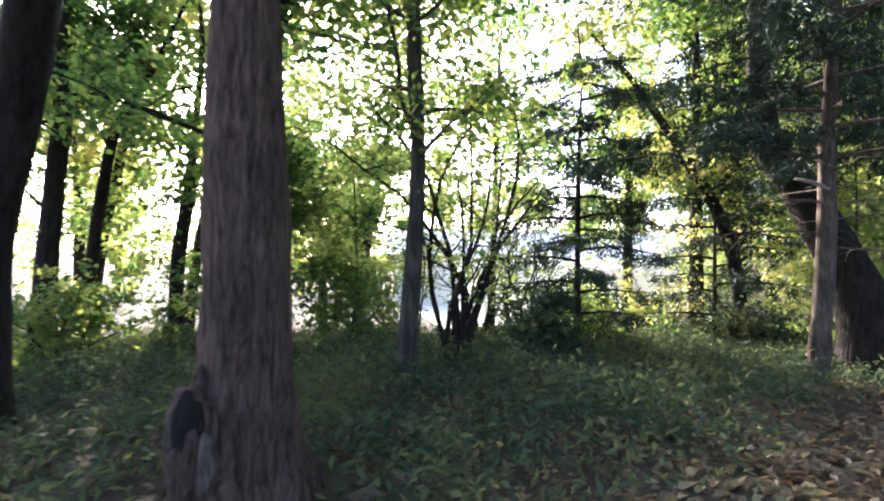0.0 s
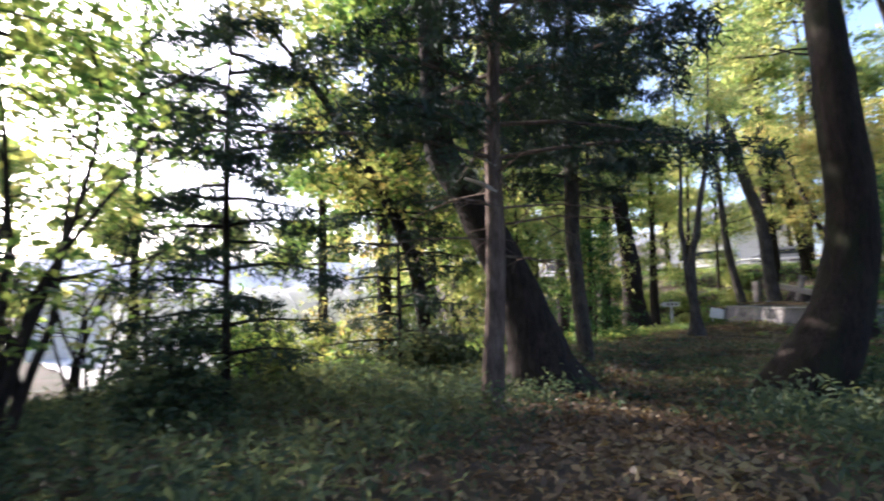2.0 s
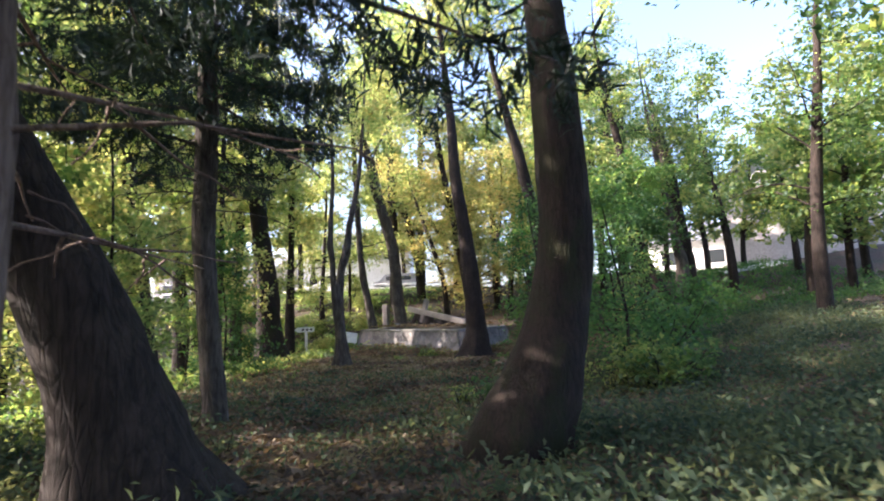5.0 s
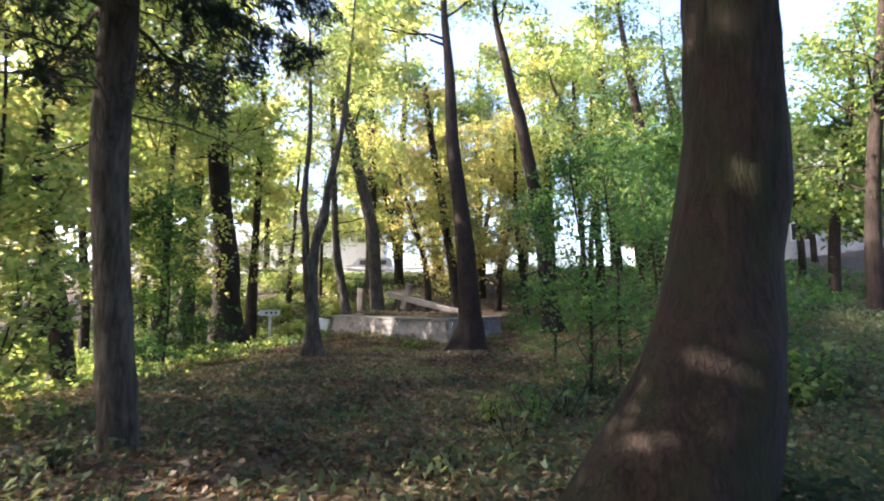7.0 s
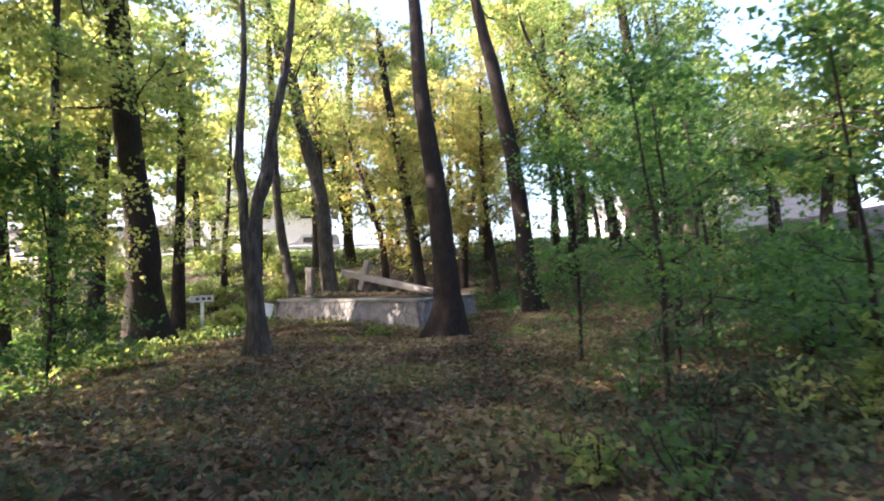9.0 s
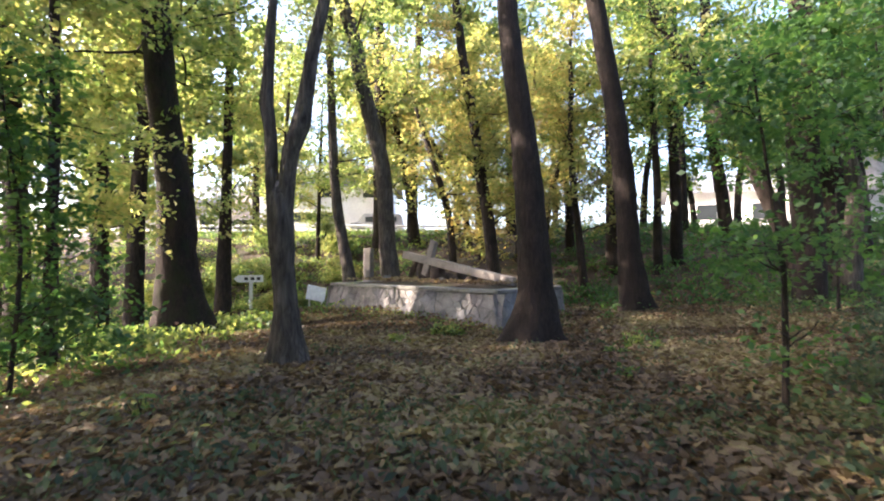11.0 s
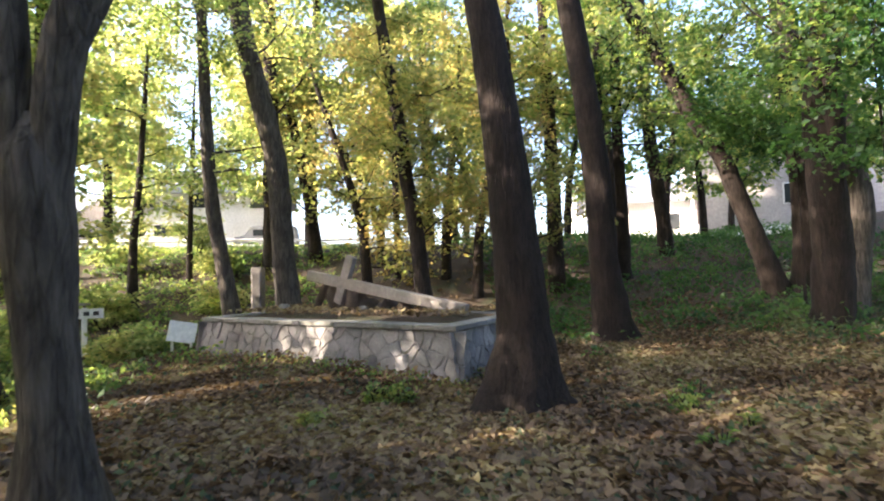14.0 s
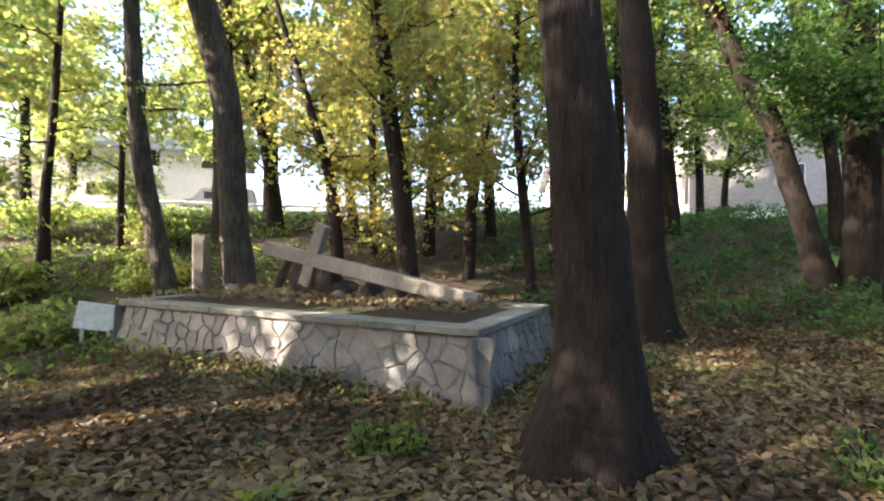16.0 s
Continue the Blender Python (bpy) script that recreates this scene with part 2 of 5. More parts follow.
def smooth_line(points, step):
    """Catmull-Rom through rows of x, y, z, radius."""
    p = np.array(points, float)
    q = np.vstack([2 * p[0] - p[1], p, 2 * p[-1] - p[-2]])
    out = []
    for k in range(1, len(q) - 2):
        a, b, c, d = q[k - 1 : k + 3]
        m = max(1, int(np.linalg.norm((c - b)[:3]) / step))
        for t in np.arange(m) / m:
            out.append(0.5 * (2 * b + (c - a) * t + (2 * a - 5 * b + 4 * c - d) * t**2 + (3 * b - a - 3 * c + d) * t**3))
    out.append(q[-2])
    return np.array(out)


def tube(rows, sides, rough=0.05, lobes=0.0):
    """A closed tube along rows of x, y, z, radius, with an uneven surface; lobes: root buttresses at the foot."""
    rows = np.asarray(rows, float)
    n = len(rows)
    ahead = unit(np.gradient(rows[:, :3], axis=0))
    side = unit(np.cross(ahead, np.array([0.31, 0.95, 0.05])))
    other = np.cross(ahead, side)
    a = np.linspace(0, 2 * np.pi, sides, endpoint=False)
    r = rows[:, 3:4] * (1 + rough * rng.normal(size=(n, sides)))
    if lobes:
        high = rows[:, 2] - rows[0, 2]
        r = r * (1 + lobes * np.exp(-high / 0.35)[:, None] * np.sin(a * 5 + 0.8 * np.sin(a * 2))[None])
    ring = rows[:, None, :3] + r[..., None] * (np.cos(a)[None, :, None] * side[:, None] + np.sin(a)[None, :, None] * other[:, None])
    verts = ring.reshape(-1, 3)
    i, j = np.meshgrid(np.arange(n - 1), np.arange(sides), indexing="ij")
    k = (j + 1) % sides
    faces = np.stack([i * sides + j, i * sides + k, (i + 1) * sides + k, (i + 1) * sides + j], -1).reshape(-1, 4)
    return verts, faces.tolist() + [list(range((n - 1) * sides, n * sides))]


def joined(tubes):
    verts, faces, base = [], [], 0
    for v, f in tubes:
        verts.append(v)
        faces += [[i + base for i in q] for q in f]
        base += len(v)
    return np.concatenate(verts), faces


def limb(start, way, length, radius, rise=0.15, steps=7):
    """A crooked branch: rows of x, y, z, radius."""
    p, w, rows = np.array(start, float), unit(np.array(way, float)), []
    for k in range(steps + 1):
        rows.append([*p, max(radius * (1 - 0.85 * k / steps), 0.006)])
        w = unit(w + rng.normal(size=3) * 0.17 + np.array([0, 0, rise * 0.3]))
        p = p + w * length / steps
    return np.array(rows)


def box(bm, x0, y0, z0, x1, y1, z1, bevel=0.0):
    made = bmesh.ops.create_cube(bm, size=1.0)["verts"]
    bmesh.ops.scale(bm, vec=(x1 - x0, y1 - y0, z1 - z0), verts=made)
    bmesh.ops.translate(bm, vec=((x0 + x1) / 2, (y0 + y1) / 2, (z0 + z1) / 2), verts=made)
    if bevel:
        edges = list({e for v in made for e in v.link_edges})
        bmesh.ops.bevel(bm, geom=edges, offset=bevel, segments=1, affect="EDGES")
    return bm


def slab(x0, y0, z0, x1, y1, z1, bevel=0.0):
    return box(bmesh.new(), x0, y0, z0, x1, y1, z1, bevel)


# ---- ground ----
def smoothstep(v):
    v = np.clip(v, 0, 1)
    return v * v * (3 - 2 * v)


def height(x, y):
    x, y = np.asarray(x, float), np.asarray(y, float)
    right = np.log1p(np.exp(np.clip((2.2 - y) * 1.2, -30, 30))) / 1.2
    z = 0.0 + 0.13 * np.minimum(right, 26)
    z = z - 0.09 * np.clip(y - 9.5, 0, 8) * (1 - smoothstep((x - 29) / 9))
    z = z + 0.36 * np.exp(-((x - 1) ** 2 + (y - 4) ** 2) / 40)
    z = z - 0.16 * np.exp(-((x - 21.6) ** 2 + (y - 6.2) ** 2) / 9)
    bank = smoothstep((x - 26) / 14)
    z = z + 2.9 * bank * (1 - 0.45 * smoothstep((2 - y) / 12))
    z = z + 0.05 * np.sin(x * 0.9 + 1.3 * np.sin(y * 0.5)) * np.cos(y * 0.8) + 0.02 * np.sin(x * 2.7 + y * 1.9)
    return z


def grid_axis(lo, hi, a, b, fine, far):
    inner = np.arange(lo, hi + fine, fine)
    out = [far * (k / 10.0) ** 3 for k in range(1, 11)]
    return np.concatenate([[lo - o for o in out[::-1]], inner, [hi + o for o in out]])


gx, gy = grid_axis(-12, 46, 0, 0, 0.3, 600.0), grid_axis(-16, 34, 0, 0, 0.3, 600.0)
X, Y = np.meshgrid(gx, gy, indexing="ij")
Z = height(np.clip(X, -40, 60), np.clip(Y, -30, 50)) + rng.normal(size=X.shape) * 0.012
ni, nj = X.shape
ii, jj = np.meshgrid(np.arange(ni - 1), np.arange(nj - 1), indexing="ij")
gf = np.stack([ii * nj + jj, (ii + 1) * nj + jj, (ii + 1) * nj + jj + 1, ii * nj + jj + 1], -1).reshape(-1, 4)
ground = mesh_object("ground", np.stack([X, Y, Z], -1).reshape(-1, 3), gf.tolist(), SOIL, None, "brown forest floor with soil, moss and fallen leaves", True)
tagged(ground, category="ground", kind="structure")

# ---- trees ----
TRUNKS = {
    "A": [(-1.87, 2.73, 0.35, 0.413), (-1.9, 2.73, 0.72, 0.323), (-1.89, 2.72, 1.13, 0.26), (-1.89, 2.7, 1.61, 0.239), (-1.91, 2.69, 2.24, 0.224), (-1.92, 2.68, 2.71, 0.202), (-1.93, 2.67, 3.18, 0.18)],
    "A3": [(-2.7, 6.67, 0.59, 0.188), (-2.7, 6.61, 1.23, 0.148), (-2.69, 6.56, 1.77, 0.129), (-2.63, 6.47, 2.57, 0.129), (-2.51, 6.38, 3.16, 0.123), (-2.37, 6.28, 3.75, 0.118), (-2.23, 6.17, 4.44, 0.107)],
    "A2": [(-4.43, 4.93, 1.2, 0.164), (-4.4, 4.91, 1.9, 0.154), (-4.27, 4.86, 2.75, 0.187), (-4.16, 4.82, 3.5, 0.199), (-4.1, 4.79, 4.0, 0.209)],
    "B": [(-0.62, 5.67, 0.28, 0.136), (-0.6, 5.64, 1.13, 0.117), (-0.55, 5.61, 2.16, 0.097), (-0.54, 5.58, 3.14, 0.084), (-0.6, 5.57, 3.98, 0.091), (-0.63, 5.55, 4.76, 0.078)],
    "S": [(4.55, 5.30, 0.39, 0.139), (4.54, 5.20, 1.34, 0.113), (4.51, 5.11, 2.35, 0.107), (4.45, 5.05, 3.29, 0.088), (4.43, 4.96, 4.23, 0.069), (4.42, 4.89, 4.85, 0.057)],
    "L": [(6.58, 6.17, 0.25, 0.608), (6.43, 6.27, 1.05, 0.394), (6.27, 6.42, 1.7, 0.34), (6.04, 6.69, 2.51, 0.304), (5.81, 6.96, 3.24, 0.268), (5.6, 7.25, 3.84, 0.25), (5.48, 7.25, 4.69, 0.215), (5.38, 7.16, 5.76, 0.179)],
    "T2": [(9.97, 7.68, 0.09, 0.182), (9.88, 7.71, 1.05, 0.161), (9.79, 7.72, 1.93, 0.153), (9.71, 7.72, 2.81, 0.159), (9.64, 7.63, 3.69, 0.161), (9.57, 7.57, 4.56, 0.147)],
    "O": [(8.6, 3.42, -0.22, 0.66), (8.56, 3.36, 0.1, 0.58), (8.58, 3.2, 0.5, 0.46), (8.65, 3.03, 0.9, 0.4), (8.76, 2.91, 1.31, 0.345), (8.84, 2.82, 1.71, 0.322), (8.86, 2.74, 2.11, 0.308), (8.85, 2.72, 2.51, 0.29), (8.82, 2.72, 3.03, 0.278), (8.78, 2.74, 3.63, 0.266)],
    "B3": [(22.85, 13.60, 0.01, 0.688), (22.74, 13.67, 1.07, 0.495), (22.58, 13.59, 2.6, 0.413), (22.43, 13.71, 4.14, 0.347), (22.27, 13.82, 5.68, 0.331), (22.12, 13.85, 7.2, 0.314), (21.94, 13.89, 9.04, 0.296), (21.83, 13.86, 10.26, 0.280)],
    "F": [(17.69, 8.69, 0.26, 0.248), (17.65, 8.7, 0.8, 0.164), (17.62, 8.73, 1.33, 0.154), (17.58, 8.74, 1.85, 0.179), (17.56, 8.75, 2.28, 0.198)],
    "Fl": [(17.56, 8.82, 2.12, 0.100), (17.53, 8.85, 2.65, 0.089), (17.49, 8.86, 3.17, 0.085), (17.47, 8.9, 3.54, 0.094), (17.45, 8.87, 3.91, 0.074), (17.43, 8.85, 4.23, 0.070)],
    "Fr": [(17.57, 8.68, 2.12, 0.114), (17.53, 8.58, 2.91, 0.114), (17.53, 8.44, 3.27, 0.124), (17.51, 8.36, 3.7, 0.100), (17.49, 8.29, 4.12, 0.089), (17.48, 8.26, 4.22, 0.085)],
    "P": [(21.29, 5.24, 0.02, 0.672), (21.33, 5.18, 0.65, 0.461), (21.38, 5.22, 1.56, 0.376), (21.45, 5.32, 2.96, 0.336), (21.51, 5.47, 4.41, 0.285), (21.55, 5.63, 5.61, 0.26), (21.58, 5.71, 6.42, 0.243)],
    "G": [(28.5, 9.64, 0.64, 0.359), (28.4, 9.77, 2.11, 0.291), (28.27, 9.86, 4.16, 0.274), (28.15, 10.14, 5.71, 0.274), (28.0, 10.55, 7.42, 0.257), (27.9, 10.78, 8.79, 0.24), (27.78, 11.19, 10.16, 0.223)],
    "H": [(28.5, 11.11, 0.72, 0.242), (28.4, 11.3, 1.96, 0.19), (28.3, 11.5, 3.34, 0.173), (28.18, 11.6, 5.06, 0.155), (28.02, 11.64, 7.65, 0.129), (27.86, 11.66, 10.23, 0.112)],
    "Q": [(25.29, 2.36, 0.34, 0.428), (25.19, 2.53, 1.79, 0.298), (25.07, 2.66, 3.48, 0.272), (24.93, 2.93, 5.42, 0.246), (24.83, 3.17, 6.72, 0.233), (24.72, 3.41, 8.01, 0.22)],
    "R1": [(30.36, 0.39, 1.42, 0.164), (30.19, 0.44, 4.25, 0.128), (30.0, 0.62, 6.98, 0.109), (29.77, 0.71, 10.62, 0.091)],
    "R2": [(31.2, -0.49, 1.22, 0.247), (31.06, -0.46, 3.41, 0.19), (30.87, -0.31, 6.26, 0.171), (30.58, -0.25, 11.0, 0.152)],
    "R3": [(33.7, -3.33, 1.1, 0.342), (33.52, -3.07, 3.62, 0.257), (33.36, -2.71, 5.76, 0.235), (33.2, -2.43, 7.9, 0.214), (32.92, -2.21, 12.17, 0.192)],
    "R4": [(27.1, -2.85, 0.53, 0.350), (27.09, -2.5, 1.41, 0.279), (27.07, -2.09, 2.44, 0.233), (27.06, -1.68, 3.47, 0.222), (27.05, -1.33, 4.35, 0.210), (27.05, -0.7, 5.24, 0.198), (27.04, -0.14, 6.27, 0.174), (27.03, 0.56, 7.45, 0.163), (27.03, 1.12, 8.34, 0.151)],
    "W": [(26.81, -3.38, 0.68, 0.53), (26.77, -3.38, 2.04, 0.401), (26.72, -3.28, 3.72, 0.356), (26.7, -3.12, 5.01, 0.323), (26.68, -3.0, 6.31, 0.298), (26.65, -2.87, 7.6, 0.272)],
    "W2": [(24.58, -2.31, 0.31, 0.343), (24.53, -2.48, 1.63, 0.248), (24.49, -2.6, 2.81, 0.237), (24.46, -2.39, 4.0, 0.148), (24.42, -2.19, 5.54, 0.118), (24.39, -1.99, 6.97, 0.106)],
    "W3": [(23.43, -0.9, 0.17, 0.366), (23.27, -0.88, 1.74, 0.314), (23.13, -0.71, 3.15, 0.297), (23.0, -0.62, 4.39, 0.314), (22.87, -0.59, 5.78, 0.192), (22.68, -0.25, 7.56, 0.14), (22.47, 0.08, 9.52, 0.105)],
    "I": [(28.61, 6.17, 1.06, 0.237), (28.48, 6.35, 2.92, 0.203), (28.37, 6.58, 4.27, 0.186), (28.27, 6.76, 5.79, 0.169), (28.1, 7.12, 7.99, 0.152), (27.95, 7.37, 10.02, 0.135)],
    "K1": [(14.66, 12.48, 0.05, 0.231), (14.55, 12.53, 1.08, 0.197), (14.4, 12.7, 2.35, 0.162), (14.22, 12.81, 4.08, 0.116), (14.14, 12.63, 5.23, 0.093), (13.97, 13.03, 6.38, 0.069)],
    "K2": [(18.94, 13.48, 0.09, 0.135), (18.78, 13.3, 1.83, 0.095), (18.58, 13.08, 3.97, 0.081), (18.33, 12.88, 6.65, 0.068), (18.09, 12.54, 9.32, 0.061)],
    "K3": [(26.41, 14.54, 1.58, 0.217), (26.18, 14.33, 4.06, 0.152), (25.88, 14.09, 7.29, 0.13), (25.58, 13.85, 10.52, 0.108)],
    "C1": [(-6.31, 9.58, 0.75, 0.19), (-6.24, 9.54, 1.79, 0.171), (-6.13, 9.48, 3.22, 0.152), (-6.04, 9.44, 4.17, 0.142), (-6.12, 9.43, 5.11, 0.104), (-6.05, 9.39, 6.06, 0.085)],
    "C2": [(-6.2, 10.81, 0.63, 0.119), (-6.07, 10.75, 1.82, 0.108), (-5.93, 10.7, 2.9, 0.108), (-5.69, 10.62, 4.2, 0.086), (-5.33, 10.53, 4.74, 0.065)],
    "C3": [(-4.7, 11.21, 0.36, 0.15), (-4.65, 11.16, 1.85, 0.138), (-4.48, 11.1, 3.01, 0.127), (-4.39, 11.05, 4.16, 0.092)],
    "C4": [(-4.98, 13.25, 0.39, 0.149), (-4.79, 13.17, 2.02, 0.122), (-4.51, 13.07, 3.52, 0.109), (-4.2, 12.99, 4.61, 0.095)],
    "D1": [(2.24, 12.15, -0.07, 0.111), (2.27, 12.09, 2.01, 0.083), (2.29, 12.03, 4.09, 0.069), (2.32, 11.97, 6.16, 0.055)],
    "SP": [(2.47, 7.8, 0.16, 0.065), (2.46, 7.76, 1.47, 0.051), (2.44, 7.73, 2.87, 0.042), (2.45, 7.69, 4.27, 0.028), (2.46, 7.67, 4.92, 0.014)],
    "X1": [(9.79, -2.28, 2.73, 0.128), (9.66, -2.06, 3.43, 0.128), (9.57, -1.95, 4.05, 0.136), (9.47, -1.84, 4.66, 0.121), (9.37, -1.73, 5.28, 0.106)],
    "J1": [(31.98, 15.26, 1.52, 0.159), (31.99, 15.24, 2.83, 0.123), (31.97, 15.04, 5.0, 0.101), (31.97, 14.91, 7.03, 0.08), (31.96, 14.85, 7.9, 0.072)],
    "J2": [(33.67, 14.18, 1.52, 0.115), (33.68, 14.14, 3.33, 0.09), (33.68, 14.05, 6.29, 0.074), (33.68, 14.01, 7.12, 0.058)],
    "M1": [(35.6, 10.27, 4.22, 0.229), (35.66, 10.56, 5.74, 0.21), (35.73, 10.95, 7.65, 0.172), (35.82, 11.44, 9.55, 0.134)],
    "M2": [(33.05, 6.8, 0.9, 0.153), (33.07, 6.86, 3.1, 0.119), (33.1, 6.91, 5.65, 0.102), (33.14, 7.02, 9.04, 0.085)],
    "Y1": [(29.43, 3.06, 0.38, 0.151), (29.47, 3.2, 1.89, 0.131), (29.51, 3.39, 3.82, 0.117), (29.54, 3.5, 5.6, 0.096), (29.55, 3.47, 7.66, 0.082)],
    "Z1": [(7.19, 9.62, 0.24, 0.158), (6.91, 9.62, 2.06, 0.146), (6.47, 9.67, 3.15, 0.134), (5.97, 9.74, 3.99, 0.11), (5.3, 9.85, 4.95, 0.085), (4.68, 9.94, 5.8, 0.061), (4.19, 10.02, 6.34, 0.037)],
}


def grow(rows, top, rooted=False):
    """Carries a trunk on up to the height top, tapering."""
    rows = [list(r) for r in rows]
    if rooted:
        rows[0][2] = min(rows[0][2], float(height(rows[0][0], rows[0][1]))) - 0.08
    a, b = np.array(rows[-2]), np.array(rows[-1])
    w = unit((b - a)[:3])
    while rows[-1][2] < top:
        w = unit(w * np.array([1, 1, 1]) + np.array([0, 0, 0.25]) + rng.normal(size=3) * 0.06)
        p = np.array(rows[-1])
        left = max(top - p[2], 0.0)
        rows.append([*(p[:3] + w * 1.0), max(0.012, p[3] * left / (left + 1.2))])
    return rows


def foot_of(rows):
    """A trunk known only higher up is carried down to the ground."""
    rows = [list(r) for r in rows]
    g = float(height(rows[0][0], rows[0][1]))
    if rows[0][2] > g + 0.1:
        a, b = np.array(rows[0]), np.array(rows[1])
        w = (a - b)[:3] / max(b[2] - a[2], 0.1)
        drop = rows[0][2] - g
        rows.insert(0, [*(a[:3] + w * drop * np.array([0.5, 0.5, 1.0])), a[3] * 1.3])
    return rows


def crown_leaves(limbs, per, size, reach, slender=0.68):
    """Tilted fans of leaves along the outer part of every limb: each fan is a few twigs that spread from one point and sag at their ends."""
    spots, faces, ways = [], [], []
    for rows in limbs:
        n = len(rows)
        for k in range(max(1, n // 3), n):
            m = rng.poisson(per)
            if not m:
                continue
            far = reach * rng.uniform(0.8, 1.7)
            up = unit(np.array([rng.normal() * 0.4, rng.normal() * 0.4, 1.0]))
            one = unit(np.cross(up, rng.normal(size=3)))
            two = np.cross(up, one)
            twigs = rng.uniform(0, 2 * np.pi, 4)
            a = twigs[rng.integers(4, size=m)] + rng.normal(size=m) * 0.26
            r = far * rng.uniform(0.02, 1, m) ** 0.6
            way = np.cos(a)[:, None] * one + np.sin(a)[:, None] * two
            c = rows[k, :3] + rng.normal(size=3) * reach * 0.3
            spots.append(c + way * r[:, None] + up * (rng.normal(size=m) * 0.09 * far - 0.3 * r * r / far)[:, None])
            faces.append(up + 0.55 * rng.normal(size=(m, 3)))
            ways.append(way)
    return leaves(np.concatenate(spots), size, slender, spread=0.6, axis=np.concatenate(ways), face=np.concatenate(faces))


def tree(name, label, rows, mat, leaf_mat, top, crown_from, n_limbs, spread, per=26, size=0.11, reach=0.55, lobes=0.25, sides=14,
         category="tree", group="", extra=(), twigs=3, extra_top=0.0):
    rows = grow(foot_of(rows), top, True)
    line = smooth_line(rows, 0.22 if sides > 9 else 0.5)
    root = line[0, :3].copy()
    t = thing(name, label, category, tuple(root), group)
    shift = np.array([*root, 0])
    tubes = [tube(line - shift, sides, 0.035, lobes)]
    for e in extra:
        tubes.append(tube(smooth_line(grow(e, extra_top), 0.2) - shift, max(8, sides - 4), 0.04))
    limbs = []
    for e in (line, *[smooth_line(grow(x, extra_top), 0.3) for x in extra]):
        high = [r for r in e if r[2] - root[2] > crown_from]
        if not high:
            continue
        for k in range(max(2, n_limbs // (1 + len(extra)))):
            r = high[int(rng.integers(len(high)))]
            a = rng.uniform(0, 2 * np.pi)
            up = rng.uniform(0.1, 0.85)
            far = spread * rng.uniform(0.5, 1.1) * (1 - 0.45 * (r[2] - root[2] - crown_from) / max(top - crown_from, 1))
            b = limb(r[:3], (math.cos(a), math.sin(a), up), far, min(r[3] * 0.4, 0.012 + far * 0.009), 0.1)
            limbs.append(b - shift)
            for _ in range(twigs):
                s = b[int(rng.integers(2, len(b) - 1))]
                w = np.array([math.cos(a + rng.uniform(-1.2, 1.2)), math.sin(a + rng.uniform(-1.2, 1.2)), rng.uniform(-0.2, 0.5)])
                limbs.append(limb(s[:3], w, far * rng.uniform(0.3, 0.55), s[3] * 0.6, 0.05, 4) - shift)
    if sides < 12:
        tubes += [tube(b, 5, 0.05) for b in limbs]
    else:
        for b in limbs:
            v, f = tube(b, 6, 0.05)
            mesh_object("branch", v, f, mat, t, "", True)
    for k, one in enumerate(tubes if sides >= 12 else [joined(tubes)]):
        mesh_object("trunk" if k == 0 else "stem", *one, mat, t, "", True)
    if leaf_mat and per:
        quad_mesh("crown", crown_leaves(limbs, per, size, reach), leaf_mat, t)
    return t


def conifer(name, label, rows, mat, top, green_from, dead_from, n_boughs, spread, per, group="spruces", sides=12, seed_turn=0.0):
    """A spruce: whorls of drooping boughs hung with needle sprays, dead bare branches below."""
    rows = grow(foot_of(rows), top, True)
    line = smooth_line(rows, 0.16)
    root = line[0, :3].copy()
    t = thing(name, label, "spruce tree", tuple(root), group)
    shift = np.array([*root, 0])
    tubes, cards = [tube(line - shift, sides, 0.03, 0.12)], []
    for k in range(n_boughs):
        z = root[2] + dead_from + (top - dead_from - 0.4) * (k / n_boughs)
        r = line[int(np.argmin(np.abs(line[:, 2] - z)))]
        a = k * 2.4 + seed_turn + rng.uniform(-0.3, 0.3)
        far = spread * (1 - 0.8 * max(0.0, (z - root[2] - 2.5)) / top) * rng.uniform(0.7, 1.1)
        dead = z - root[2] < green_from
        if dead:
            far *= 0.5
        b, p = [], r[:3].copy()
        for q in range(9):
            s = q / 8
            b.append([*p, max((0.016 if dead else 0.03) * (1 - 0.8 * s), 0.005)])
            p = p + np.array([math.cos(a), math.sin(a), 0.12 - 0.42 * s + (0.25 if s > 0.75 else 0)]) * far / 8 + rng.normal(size=3) * 0.015
        b = np.array(b)
        tubes.append(tube(b[::2] - shift, 5, 0.05))
        for q in range(2, 9):
            for sgn in (-1, 1):
                w = np.array([math.cos(a + sgn * 1.0), math.sin(a + sgn * 1.0), -0.25])
                length = far * 0.34 * (1.1 - q / 9) + 0.18
                tw = limb(b[q, :3], w, length * rng.uniform(0.7, 1.2), 0.009, -0.25, 4)
                if dead:
                    if rng.uniform() < 0.3:
                        tubes.append(tube(tw - shift, 4, 0.05))
                    continue
                m = per
                u = rng.uniform(0, 1, m)
                idx = np.minimum((u * 4).astype(int), 3)
                c = tw[idx, :3] + (tw[idx + 1, :3] - tw[idx, :3]) * (u * 4 - idx)[:, None]
                c = c + rng.normal(size=(m, 3)) * np.array([0.04, 0.04, 0.05]) - np.array([0, 0, 0.08]) * rng.uniform(0, 1, (m, 1))
                cards.append(leaves(c, 0.14, 0.14, 0.2, 0.7, unit(w + np.array([0, 0, -0.9]))) - shift[:3])
    v, f = joined(tubes)
    mesh_object("trunk", v, f, mat, t, "", True)
    quad_mesh("crown", np.concatenate(cards), NEEDLE, t)
    return t


